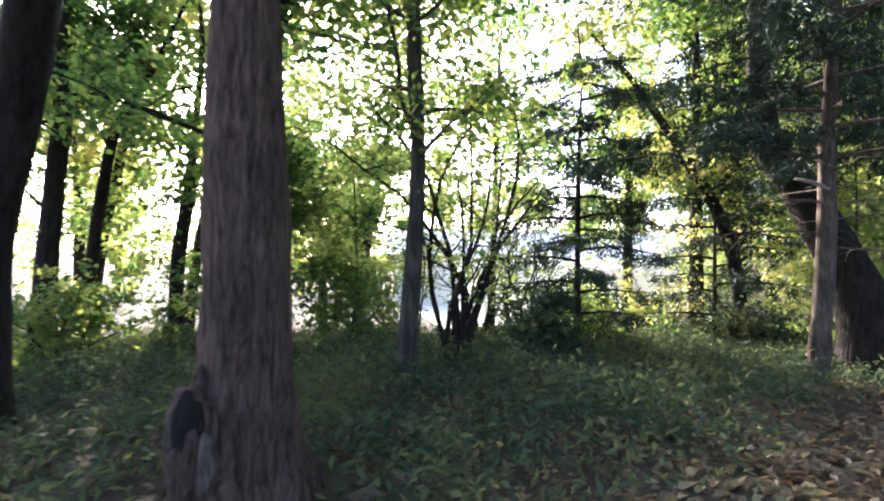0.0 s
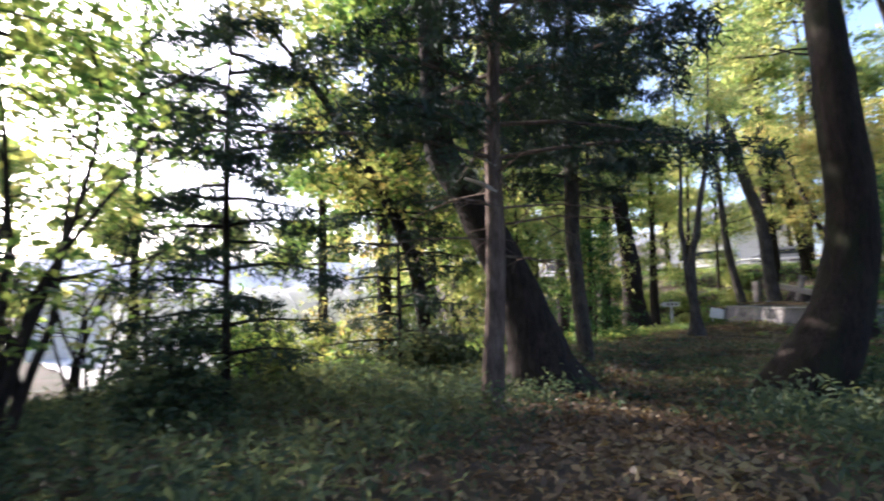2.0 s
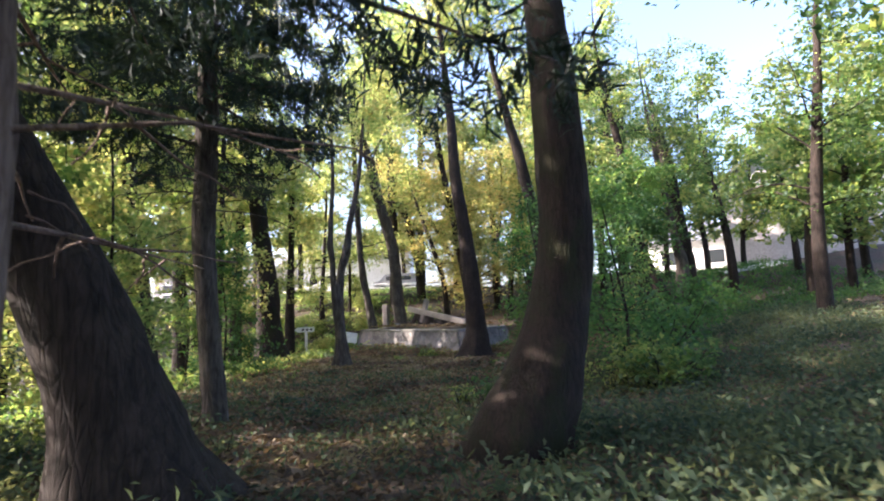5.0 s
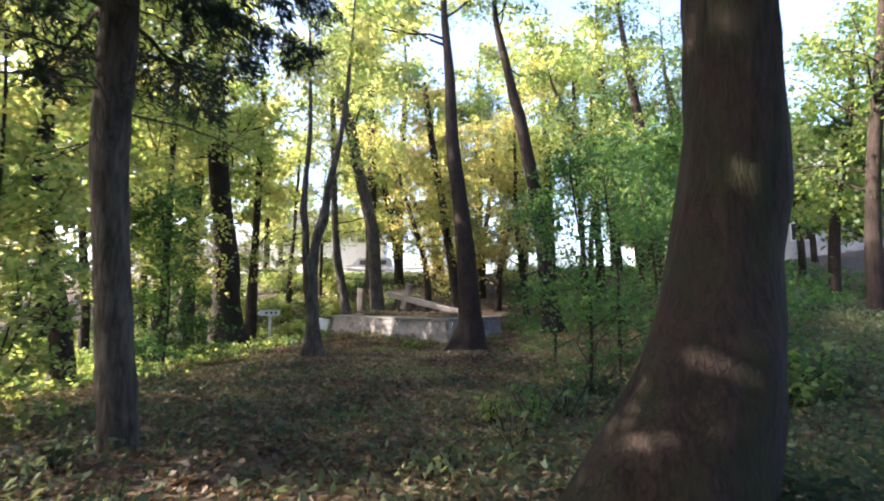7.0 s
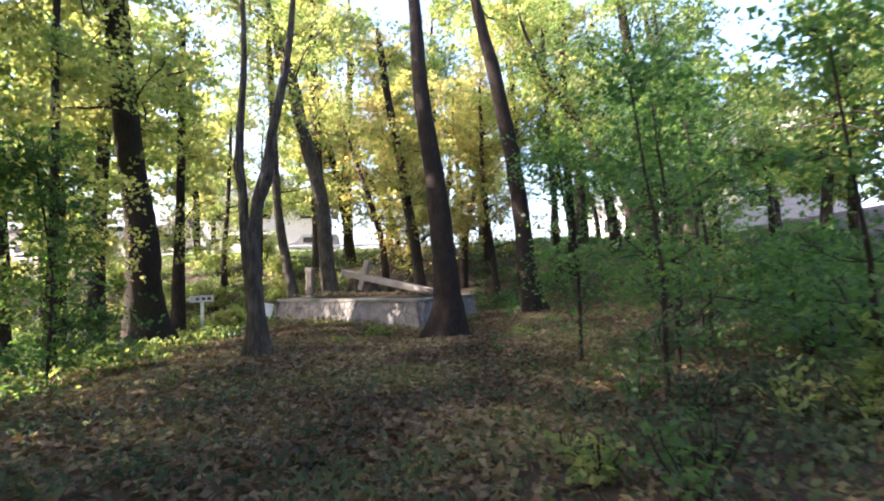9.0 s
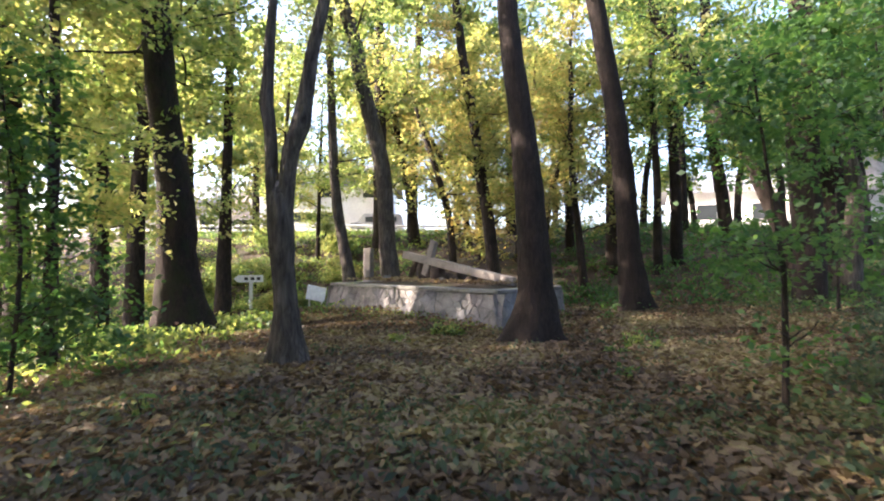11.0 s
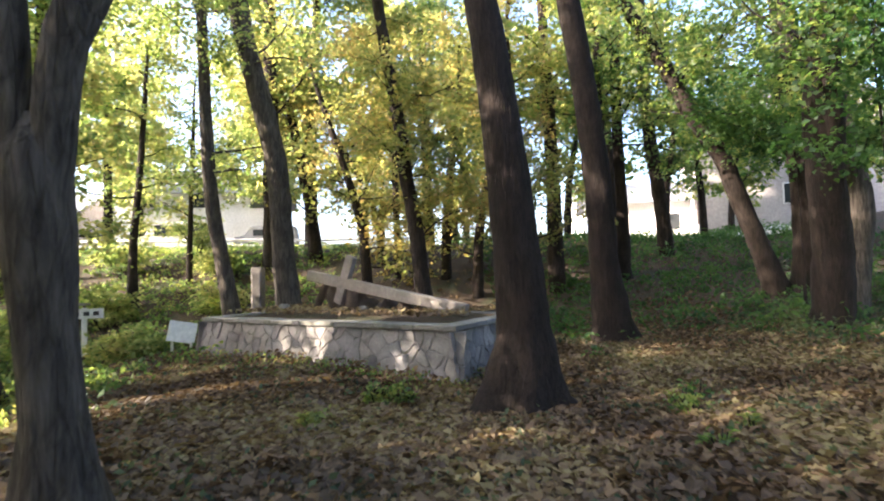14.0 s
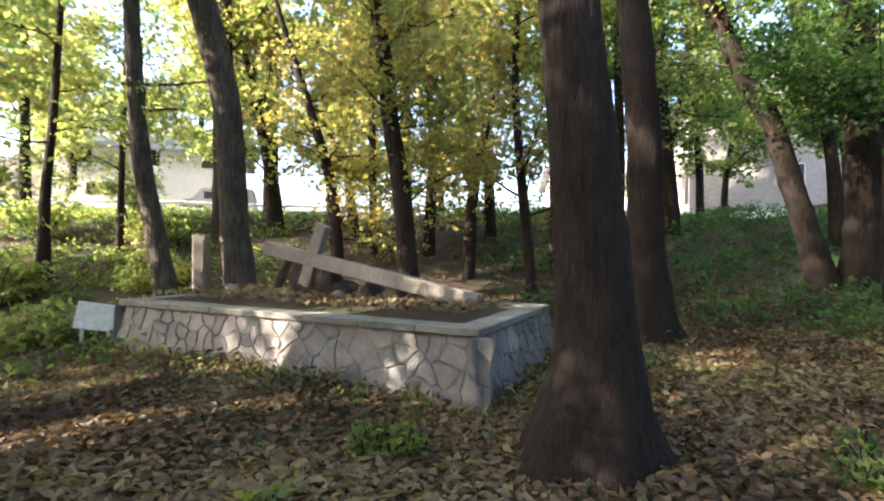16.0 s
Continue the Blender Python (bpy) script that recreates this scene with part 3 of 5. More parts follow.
def rows_of(key):
    return [list(r) for r in TRUNKS[key]]


tree("old_tree", "old tree with furrowed grey bark and a hollow foot", rows_of("A"), BARK_OLD, LEAF_GREEN, 12, 4.6, 14, 4.0, 22, 0.13, lobes=0.3, sides=26)
old = bpy.data.objects["old_tree"]


def lump(name, label, parent, at, rx, ry, rz, mat, seed):
    """An uneven swelling on a trunk."""
    bm = bmesh.new()
    bmesh.ops.create_icosphere(bm, subdivisions=4, radius=1.0)
    o = Vector(at) - parent.matrix_basis.translation
    for q in bm.verts:
        k = 1 + 0.3 * noise.noise(q.co * 1.8 + Vector((seed, 0, 0))) + 0.1 * noise.noise(q.co * 5)
        q.co = Vector((q.co.x * rx, q.co.y * ry, q.co.z * rz)) * k + o
    part(name, bm, mat, parent, label, True)


lump("burl", "swollen burl of bark", old, (-2.08, 2.5, 0.72), 0.15, 0.15, 0.4, BARK_OLD, 1.0)
# No real opening: a lump whose near-black colour paints the cavity's shade.
lump("hollow", "near-black lump painted as the shade in a rotted hollow", old, (-2.1, 2.385, 0.92), 0.07, 0.04, 0.15, HOLLOW_SHADE, 4.0)
lump("torn_bark", "pale torn lip of bark", old, (-2.0, 2.37, 0.72), 0.05, 0.05, 0.16, BARK_SPRUCE, 9.0)
tree("woodland_tree", "dark leaning trunk beside the furrowed old tree", rows_of("A2"), BARK_BROWN, LEAF_GREEN, 10, 4.6, 10, 3.0)
tree("woodland_tree", "slender dark tree with an upright trunk", rows_of("A3"), BARK_BROWN, LEAF_GREEN, 9, 2.8, 20, 2.8, 28)
tree("young_tree", "slim grey-barked young tree with layered green leaves", rows_of("B"), BARK_GREY, LEAF_GREEN, 8.5, 2.4, 30, 3.2, 38, 0.088)
pale_spruce = conifer("spruce", "straight pale-barked spruce with bare dead lower branches", rows_of("S"), BARK_SPRUCE, 10.5, 2.8, 1.9, 76, 3.0, 72)
for a, b in (((4.45, 5.02, 2.72), (4.14, 5.2, 2.86)), ((4.44, 5.0, 3.0), (4.18, 5.28, 3.22))):
    foot = np.array(pale_spruce.matrix_basis.translation)
    rows = np.array([[*(np.array(a) - foot), 0.028], [*((np.array(a) + np.array(b)) / 2 - foot + np.array([0, 0, 0.02])), 0.024], [*(np.array(b) - foot), 0.014]])
    mesh_object("broken_stub", *tube(rows, 7, 0.08), PALE_WOOD, pale_spruce, "pale broken branch stub", True)
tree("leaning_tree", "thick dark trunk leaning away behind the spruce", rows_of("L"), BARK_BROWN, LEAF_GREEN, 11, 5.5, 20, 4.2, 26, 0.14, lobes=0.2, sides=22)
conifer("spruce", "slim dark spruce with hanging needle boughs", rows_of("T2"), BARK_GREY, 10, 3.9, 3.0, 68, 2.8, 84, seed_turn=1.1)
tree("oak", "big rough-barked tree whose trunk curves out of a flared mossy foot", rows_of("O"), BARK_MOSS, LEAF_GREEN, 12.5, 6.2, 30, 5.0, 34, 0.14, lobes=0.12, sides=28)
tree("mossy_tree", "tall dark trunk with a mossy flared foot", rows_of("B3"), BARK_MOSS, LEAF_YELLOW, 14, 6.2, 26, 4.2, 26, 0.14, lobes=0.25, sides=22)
lump("torn_foot", "torn reddish rotten wood", bpy.data.objects["mossy_tree"], (22.42, 13.5, float(height(22.42, 13.5)) + 0.22), 0.22, 0.3, 0.3, RED_WOOD, 6.0)
tree("forked_tree", "grey tree that forks into two stems", [*rows_of("F")[:4], [17.56, 8.75, 2.3, 0.16], [17.55, 8.75, 2.5, 0.06]], BARK_GREY, LEAF_YELLOW, 2.2, 5.0, 12, 2.8, sides=20, lobes=0.2, extra_top=10, extra=([[17.6, 8.78, 1.5, 0.1]] + rows_of("Fl"), [[17.6, 8.7, 1.5, 0.11]] + rows_of("Fr")))
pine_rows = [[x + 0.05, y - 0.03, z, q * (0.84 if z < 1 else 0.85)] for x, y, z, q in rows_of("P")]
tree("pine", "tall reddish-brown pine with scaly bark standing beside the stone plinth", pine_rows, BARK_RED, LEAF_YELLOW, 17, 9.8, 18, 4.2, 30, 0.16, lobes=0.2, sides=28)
tree("woodland_tree", "grey trunk bending over behind the stone plinth", rows_of("G"), BARK_GREY, LEAF_YELLOW, 14, 6.6, 22, 4.2, lobes=0.15)
tree("woodland_tree", "thin grey crooked tree on the sunny bank", rows_of("H"), BARK_GREY, LEAF_YELLOW, 11, 4.0, 12, 2.6)
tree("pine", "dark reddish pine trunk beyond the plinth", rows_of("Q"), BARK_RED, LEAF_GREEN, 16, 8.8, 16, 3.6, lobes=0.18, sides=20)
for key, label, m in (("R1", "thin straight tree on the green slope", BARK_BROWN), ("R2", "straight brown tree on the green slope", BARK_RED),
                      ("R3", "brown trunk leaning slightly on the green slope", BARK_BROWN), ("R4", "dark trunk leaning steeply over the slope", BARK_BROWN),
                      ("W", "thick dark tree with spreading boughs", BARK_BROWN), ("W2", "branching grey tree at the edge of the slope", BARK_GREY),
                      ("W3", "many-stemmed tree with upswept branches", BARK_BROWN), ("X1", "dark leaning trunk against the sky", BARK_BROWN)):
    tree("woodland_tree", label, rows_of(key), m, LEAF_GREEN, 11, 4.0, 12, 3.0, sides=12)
for key, label in (("I", "slender brown tree with golden autumn leaves"), ("M1", "pale forked trunk among golden leaves"), ("M2", "thin trunk among golden leaves"),
                   ("Y1", "thin brown tree beside the golden thicket")):
    tree("golden_tree", label, rows_of(key), BARK_BROWN, LEAF_GOLD, 11, 1.6, 22, 2.8, 24, 0.13, sides=10)
for key, label in (("K1", "branching dark young tree in the shade"), ("K2", "thin sapling with yellow-green leaves"), ("K3", "thin straight tree in front of the road"),
                   ("J1", "thin tree with bright yellow-green leaves"), ("J2", "thin sapling on the sunny bank")):
    tree("young_tree", label, rows_of(key), BARK_BROWN, LEAF_YELLOW, 9, 2.2, 16, 2.6, 24, 0.12, sides=10)
for key, label in (("C1", "dark branching tree in the bright thicket"), ("C2", "crooked thin tree in the bright thicket"), ("C3", "thin dark tree leaning in the thicket"),
                   ("C4", "leaning thin tree in the thicket"), ("D1", "thin dark tree among shrubs")):
    tree("woodland_tree", label, rows_of(key), BARK_BROWN, LEAF_GREEN, 8, 2.4, 14, 2.6, 24, 0.12, sides=10)
young = [[6.3, 9.4, float(height(6.3, 9.4)) - 0.05, 0.06], [6.3, 9.4, 1.4, 0.045], [6.32, 9.42, 2.6, 0.03]]
conifer("spruce", "young spruce with broad low needle boughs", young, BARK_BROWN, 4.2, 0.7, 0.5, 24, 1.7, 26, sides=8, seed_turn=1.7)
tree("leaning_tree", "thin bare trunk leaning against the sky", rows_of("Z1"), BARK_BROWN, LEAF_GOLD, 7.5, 2.0, 14, 2.0, 12, 0.12, sides=10)
conifer("spruce", "small young spruce with dark layered boughs", rows_of("SP"), BARK_BROWN, 5.6, 0.9, 0.7, 38, 1.2, 30, sides=8, seed_turn=0.5)

# filler of the wood around
def scatter(name, label, spots, leaf_mat, tall, low, spread, n_limbs, per, size, group):
    for x, y in spots:
        z = float(height(x, y))
        h = tall * rng.uniform(0.8, 1.2)
        lean = rng.normal(size=2) * 0.5
        r = 0.05 + 0.012 * h
        rows = [[x, y, z - 0.1, r * 1.3], [x + lean[0] * 0.2, y + lean[1] * 0.2, z + h * 0.3, r], [x + lean[0], y + lean[1], z + h * 0.7, r * 0.7]]
        tree(name, label, rows, BARK_BROWN, leaf_mat, z + h, low, n_limbs, spread, per, size, 0.6, 0.1, 8, group=group, twigs=2)


scatter("golden_tree", "golden-leaved tree in a thicket on the bank", [(31.5, 7.8), (32.8, 5.2), (34.8, 7.4), (30.8, 4.4), (34, 3.0)], LEAF_GOLD, 9.0, 1.0, 2.5, 17, 17, 0.14, "golden thicket")
scatter("roadside_tree", "yellow-green tree beside the road", [(37, 12), (40, 8.5), (39.5, 20), (34, 20.5), (51, 15), (52, 8), (51, 24), (30, 22), (38, 27), (54, 18), (52, 2)], LEAF_YELLOW, 12, 3.6, 3.4, 22, 22, 0.29, "roadside trees")
scatter("woodland_tree", "leafy tree in the sunny wood", [(15.5, 18), (24, 20), (15, 15.5), (22.5, 24), (18.5, 24.5), (26.2, 18.6), (28, 27)], LEAF_YELLOW, 11.5, 3.0, 3.0, 18, 22, 0.19, "sunny wood")
# Added on the sun's side so that their crowns shade the clearing floor.
scatter("woodland_tree", "added tall tree whose high yellow-green crown shades the clearing", [(18, 16.2), (21.4, 16.6), (24.8, 16.4)], LEAF_YELLOW, 13, 5.0, 3.6, 26, 30, 0.17, "high crowns")
scatter("woodland_tree", "leafy green tree in the wood", [(-7, 13), (-4, 16), (-9, 10.5), (-2, 19), (-9, 17), (-5, 22), (-0.8, 16.5), (-1.5, 23), (-12, 14)], LEAF_YELLOW, 8.5, 1.6, 2.8, 18, 20, 0.18, "green wood")
scatter("woodland_tree", "green tree on the rising slope", [(20, -8.5), (25.5, -7.5), (30.5, -6.5), (37, -5), (40, -1.5), (41, 4), (22.5, -12)], LEAF_GREEN, 9, 3.0, 2.9, 14, 22, 0.18, "slope trees")
scatter("woodland_tree", "tall yellow-green tree behind the plinth", [(34.5, 11.5), (31, 1.8), (38, 5.5), (37, -2.5), (40, 11)], LEAF_YELLOW, 16, 5.6, 4.0, 28, 24, 0.2, "trees behind the plinth")
# Added sunward of the oak and the path to keep direct sun off them.
scatter("woodland_tree", "added tall leafy green tree beside the spruces, shading the oak and path", [(7.2, 11.2), (10.8, 14.2), (13.2, 16.8), (9.0, 17.5)], LEAF_GREEN, 10.5, 3.4, 3.0, 26, 28, 0.15, "tall trees")
scatter("far_tree", "distant sunlit tree behind the yard", [(-10, 46), (-5, 49), (0, 47), (4, 50), (8, 48), (12, 50), (16, 47), (21, 46), (26, 44), (-16, 38), (24, 34), (31, 36)], LEAF_YELLOW, 11, 0.8, 3.4, 18, 14, 0.48, "distant trees")
scatter("woodland_tree", "green tree in front of the houses", [(33, -10.5), (36.5, -13), (30, -12), (27.5, -10), (39, -8), (41.5, -11), (25, -14), (44, -5.5)], LEAF_GREEN, 8.5, 1.8, 3.0, 16, 17, 0.26, "trees by the houses")
# Out-of-view trees, added so that less sky lights the wood from behind.
scatter("woodland_tree", "unseen green tree added behind the path to cut skylight", [(-6, -3), (-5, 3), (-1, -6), (4, -5), (8, -8), (-11, 3), (3, -2.2), (17, -7), (-3, -9), (1, -10)], LEAF_GREEN, 11, 3.8, 4.2, 16, 11, 0.32, "trees behind")
# Two extra trees that hold skylight off the plinth's right-hand face.
scatter("woodland_tree", "added spreading green tree that shades the slope and the plinth's side", [(19.6, -5.0), (13.2, -7.0)], LEAF_GREEN, 9.5, 3.2, 3.2, 20, 20, 0.13, "shady slope trees")


def sapling(label, x, y, tall, low, spread, leaf_mat, n_limbs=12, per=26, size=0.1):
    z = float(height(x, y))
    rows = [[x, y, z - 0.05, 0.035], [x + 0.1, y - 0.05, z + tall * 0.5, 0.026], [x + 0.05, y + 0.1, z + tall * 0.85, 0.016]]
    tree("sapling", label, rows, BARK_BROWN, leaf_mat, z + tall, low, n_limbs, spread, per, size, 0.4, 0.0, 7, "sapling", "saplings", twigs=2)


for x, y, tall, low, spread in ((13.6, 2.9, 2.9, 0.5, 1.1), (14.9, 2.2, 3.4, 0.6, 1.2), (16.0, 3.2, 2.6, 0.5, 1.0), (12.4, 1.6, 2.6, 0.4, 1.0), (15.8, 1.3, 3.2, 0.5, 1.3)):
    sapling("young broad-leaved sapling with soft dull green leaves", x, y, tall, low, spread, LEAF_DEEP, 14, 11, 0.075)
sapling("young maple with fresh green leaves", 16.9, 0.9, 4.0, 1.0, 1.5, LEAF_GREEN, 12, 10)
sapling("young maple with layered deep green leaves", 18.8, 0.4, 4.2, 1.2, 1.6, LEAF_DEEP, 12, 9)
sapling("young maple spreading over the slope", 21.8, -0.6, 5.0, 2.4, 2.1, LEAF_DEEP, 16, 30)
sapling("young maple with drooping green sprays", 24.6, -1.4, 5.2, 2.8, 2.2, LEAF_DEEP, 14, 30)
sapling("bushy dark green sapling in the shade", 16.6, 11.8, 3.8, 0.4, 1.4, LEAF_DEEP, 16, 18)
sapling("green sapling beside the mossy tree", 18.6, 14.4, 4.2, 0.6, 1.5, LEAF_GREEN, 14, 14)
# The next three are grown tall and dense to shade the path too.
sapling("green sapling in the thicket", 13.4, 13.8, 7.5, 0.8, 2.3, LEAF_YELLOW, 26, 24, 0.12)
sapling("yellow-green sapling behind the spruces", 9.5, 12.2, 8.5, 0.9, 2.6, LEAF_YELLOW, 30, 24, 0.12)
sapling("yellow-green sapling at the thicket's edge", 12.0, 11.4, 8.0, 1.2, 2.3, LEAF_YELLOW, 28, 22, 0.12)
sapling("low bushy sapling with soft green leaves", -2.6, 8.6, 2.6, 0.3, 1.4, LEAF_GREEN, 16, 26)
sapling("low bushy sapling beside the young tree", -1.2, 9.4, 2.8, 0.3, 1.5, LEAF_GREEN, 16, 26)

def shrub(label, x, y, tall, spread, stems, leaf_mat, per, size, name="shrub", thick=0.028):
    """Many thin stems fanning out of the ground, with sprays of leaves along their upper part."""
    z = float(height(x, y))
    t = thing(name, label, "shrub", (x, y, z), "shrubs")
    limbs = []
    for k in range(stems):
        a = k * 2.4 + rng.uniform(-0.4, 0.4)
        out = spread * rng.uniform(0.3, 1.0)
        b = limb((0.12 * math.cos(a), 0.12 * math.sin(a), -0.05), (math.cos(a) * out, math.sin(a) * out, tall), tall * rng.uniform(0.7, 1.1), thick, 0.1, 8)
        limbs.append(b)
        for _ in range(3):
            s = b[int(rng.integers(3, 8))]
            limbs.append(limb(s[:3], (math.cos(a + rng.uniform(-1.5, 1.5)), math.sin(a + rng.uniform(-1.5, 1.5)), rng.uniform(0.1, 0.8)), tall * rng.uniform(0.2, 0.4), s[3] * 0.6, 0.05, 5))
    v, f = joined([tube(b, 5, 0.05) for b in limbs])
    mesh_object("stem", v, f, BARK_BROWN, t, "", True)
    quad_mesh("foliage", crown_leaves(limbs, per, size, 0.3), leaf_mat, t)


for x, y, tall, spread, stems, m, per in ((1.2, 9.8, 3.6, 1.3, 9, LEAF_YELLOW, 5), (2.6, 11.0, 3.8, 1.3, 9, LEAF_YELLOW, 5), (0.2, 11.6, 3.6, 1.2, 8, LEAF_GREEN, 6),
                                          (-3.6, 10.6, 2.4, 1.2, 9, LEAF_GREEN, 18), (-5.4, 8.2, 1.6, 1.0, 9, LEAF_GREEN, 18), (4.6, 11.8, 1.5, 1.0, 9, LEAF_GREEN, 12),
                                          (3.4, 9.4, 1.3, 0.9, 8, LEAF_GREEN, 14), (6.4, 11.4, 1.7, 1.0, 8, LEAF_GOLD, 9), (8.2, 11.4, 2.6, 1.1, 9, LEAF_YELLOW, 16),
                                          (6.6, 8.9, 1.2, 0.8, 8, LEAF_BLUE, 14), (1.6, 7.6, 1.0, 0.8, 8, LEAF_BLUE, 14), (10.6, 10.2, 2.0, 0.9, 8, LEAF_YELLOW, 14)):
    shrub("leafy woodland shrub with many thin dark stems", x, y, tall, spread, stems, m, per, 0.1)
for x, y, tall, m in ((12.0, 1.2, 0.9, LEAF_GREEN), (14.6, 0.6, 1.6, LEAF_DEEP), (17.2, -0.6, 1.8, LEAF_DEEP)):
    shrub("low green bush at the edge of the clearing", x, y, tall, 0.8, 8, m, 13, 0.1)
for x, y, tall in ((31.5, 17.2, 1.1), (29.8, 17.6, 1.2), (27.4, 17.0, 1.4), (33.5, 21, 1.2)):
    shrub("sunlit yellow-green bush on the bank", x, y, tall, 1.0, 8, LEAF_YELLOW, 14, 0.13)
for x, y, tall in ((27.4, 13.0, 0.7), (30.6, 15.4, 1.3), (33.6, 13.0, 1.2), (34.5, 16.8, 1.6), (31.0, 12.2, 0.8), (36.5, 15.0, 1.6)):
    shrub("low sunny bush with yellow-green leaves", x, y, tall, 0.7, 9, LEAF_YELLOW, 16, 0.11)
shrub("tall shrub of many dark crooked stems with few leaves", 0.2, 6.8, 4.2, 1.5, 9, LEAF_GREEN, 7, 0.09, thick=0.05)

def seedling(x, y, tall, leaf_mat, stems=4):
    """A few thin stalks with a handful of leaves each."""
    z = float(height(x, y))
    t = thing("woodland_plant", "small bright green woodland plant among fallen leaves", "plant", (x, y, z), "woodland plants")
    limbs = []
    for k in range(stems):
        a = k * 2.4 + rng.uniform(-0.5, 0.5)
        out = rng.uniform(0.2, 0.7) * tall
        limbs.append(limb((0.02 * math.cos(a), 0.02 * math.sin(a), -0.03), (math.cos(a) * out, math.sin(a) * out, tall), tall * rng.uniform(0.6, 1.15), 0.006, 0.1, 5))
    v, f = joined([tube(b, 4, 0.05) for b in limbs])
    mesh_object("stem", v, f, BARK_BROWN, t, "", True)
    quad_mesh("foliage", crown_leaves(limbs, 3, 0.075, 0.09), leaf_mat, t)


for x, y, tall, m in ((21.5, 6.95, 0.26, LEAF_GREEN), (20.8, 3.1, 0.3, LEAF_DEEP), (18.8, 4.1, 0.2, LEAF_GREEN), (11.8, 4.4, 0.28, LEAF_GREEN), (12.3, 3.2, 0.3, LEAF_DEEP),
                       (20.2, 11.0, 0.35, LEAF_GREEN), (20.7, 7.8, 0.16, LEAF_GREEN), (19.4, 3.4, 0.22, LEAF_GREEN), (23.6, 3.4, 0.3, LEAF_DEEP), (17.4, 4.3, 0.15, LEAF_GREEN), (15.2, 9.0, 0.25, LEAF_GREEN)):
    seedling(x, y, tall, m)
for x, y, tall, m in ((10.2, 4.1, 0.42, LEAF_BLUE), (10.9, 3.9, 0.5, LEAF_DEEP), (11.5, 3.5, 0.45, LEAF_BLUE), (12.9, 2.9, 0.5, LEAF_BLUE), (13.7, 3.2, 0.4, LEAF_DEEP), (14.4, 2.7, 0.55, LEAF_BLUE),
                      (15.4, 2.5, 0.5, LEAF_DEEP), (13.2, 3.9, 0.3, LEAF_BLUE), (9.6, 4.7, 0.3, LEAF_BLUE), (8.4, 6.6, 0.3, LEAF_BLUE), (7.9, 7.4, 0.4, LEAF_BLUE), (9.2, 7.6, 0.35, LEAF_BLUE)):
    seedling(x, y, tall, m, 9)

for x, y, tall, m in ((21.58, 7.15, 0.26, LEAF_GREEN), (21.5, 6.75, 0.24, LEAF_GREEN), (21.75, 6.95, 0.2, LEAF_GREEN), (20.4, 3.5, 0.3, LEAF_GREEN),
                      (20.75, 7.8, 0.14, LEAF_GREEN), (12.4, 2.35, 0.55, LEAF_YELLOW), (12.0, 1.95, 0.5, LEAF_YELLOW), (11.3, 4.3, 0.3, LEAF_GREEN)):
    seedling(x, y, tall, m, 14)

# ---- undergrowth and litter ----
def open_floor(x, y):
    """1 on the leaf-strewn path and clearing, 0 in the undergrowth."""
    line = np.interp(x, (-3, -1.4, 1, 2.8, 4.8, 8, 12.7, 17), (-2, -0.4, 1.7, 2.55, 3.7, 5.3, 6.3, 7.1))
    path = np.exp(-(((y - line) / np.where(x < 7, 1.35, 2.2)) ** 2))
    clear = smoothstep((x - 8.5) / 4) * smoothstep((y - 2.6 + 3.4 * smoothstep((x - 15) / 5)) / 1.6) * smoothstep((12.5 - y) / 2) * smoothstep((27.5 - x) / 3)
    return np.clip(np.maximum(path * smoothstep((x + 3) / 3), clear), 0, 1)


def ground_cover(name, label, n, x0, x1, y0, y1, tall, size, mat, want, slender=0.5, category="undergrowth", per=11):
    x, y = rng.uniform(x0, x1, n), rng.uniform(y0, y1, n)
    lump = 0.5 + 0.5 * np.sin(x * 1.7 + 2 * np.sin(y * 0.9)) * np.cos(y * 1.5 + np.sin(x * 0.6))
    keep = rng.uniform(0, 1, n) < want(x, y) * (0.25 + 0.75 * lump)
    x, y, lump = x[keep], y[keep], lump[keep]
    h = tall * (0.35 + 0.65 * lump) * rng.uniform(0.5, 1.2, len(x))
    m = per
    up = rng.uniform(0.08, 1, (len(x), m))
    out = rng.normal(size=(len(x), m, 2)) * 0.13 * (0.5 + up[..., None])
    c = np.stack([x[:, None] + out[..., 0], y[:, None] + out[..., 1], height(x, y)[:, None] + h[:, None] * up], -1).reshape(-1, 3)
    quad = leaves(c, size, slender, 0.9)
    ob = quad_mesh(name, quad, mat)
    return tagged(ob, label, category, kind="stuff")


ground_cover("undergrowth", "blue-green dwarf bamboo and low shrubs", 16000, -9, 9, 1, 13, 0.52, 0.085, LEAF_BLUE, lambda x, y: np.clip(1 - 1.3 * open_floor(x, y), 0, 1) * smoothstep(np.hypot(x + 1.8, y - 2.4) / 0.9 - 0.4), 0.36, per=12)
ground_cover("undergrowth", "dull green herbs on the shady slope", 11000, 6, 26, -6, 5, 0.34, 0.08, LEAF_BLUE, lambda x, y: (1 - open_floor(x, y)), 0.55, per=9)
ground_cover("undergrowth", "bright green herbs on the rising slope", 5000, 22, 46, -12, 4, 0.55, 0.14, LEAF_DEEP, lambda x, y: 1 - open_floor(x, y), per=9)
ground_cover("undergrowth", "sunlit green herbs on the bank", 5200, 22, 42, 8, 26, 0.36, 0.14, LEAF_GREEN, lambda x, y: 1 - open_floor(x, y), per=9)
ground_cover("undergrowth", "green herbs and seedlings under the trees", 4200, 5, 24, 9, 20, 0.42, 0.13, LEAF_GREEN, lambda x, y: 1 - open_floor(x, y), per=9)
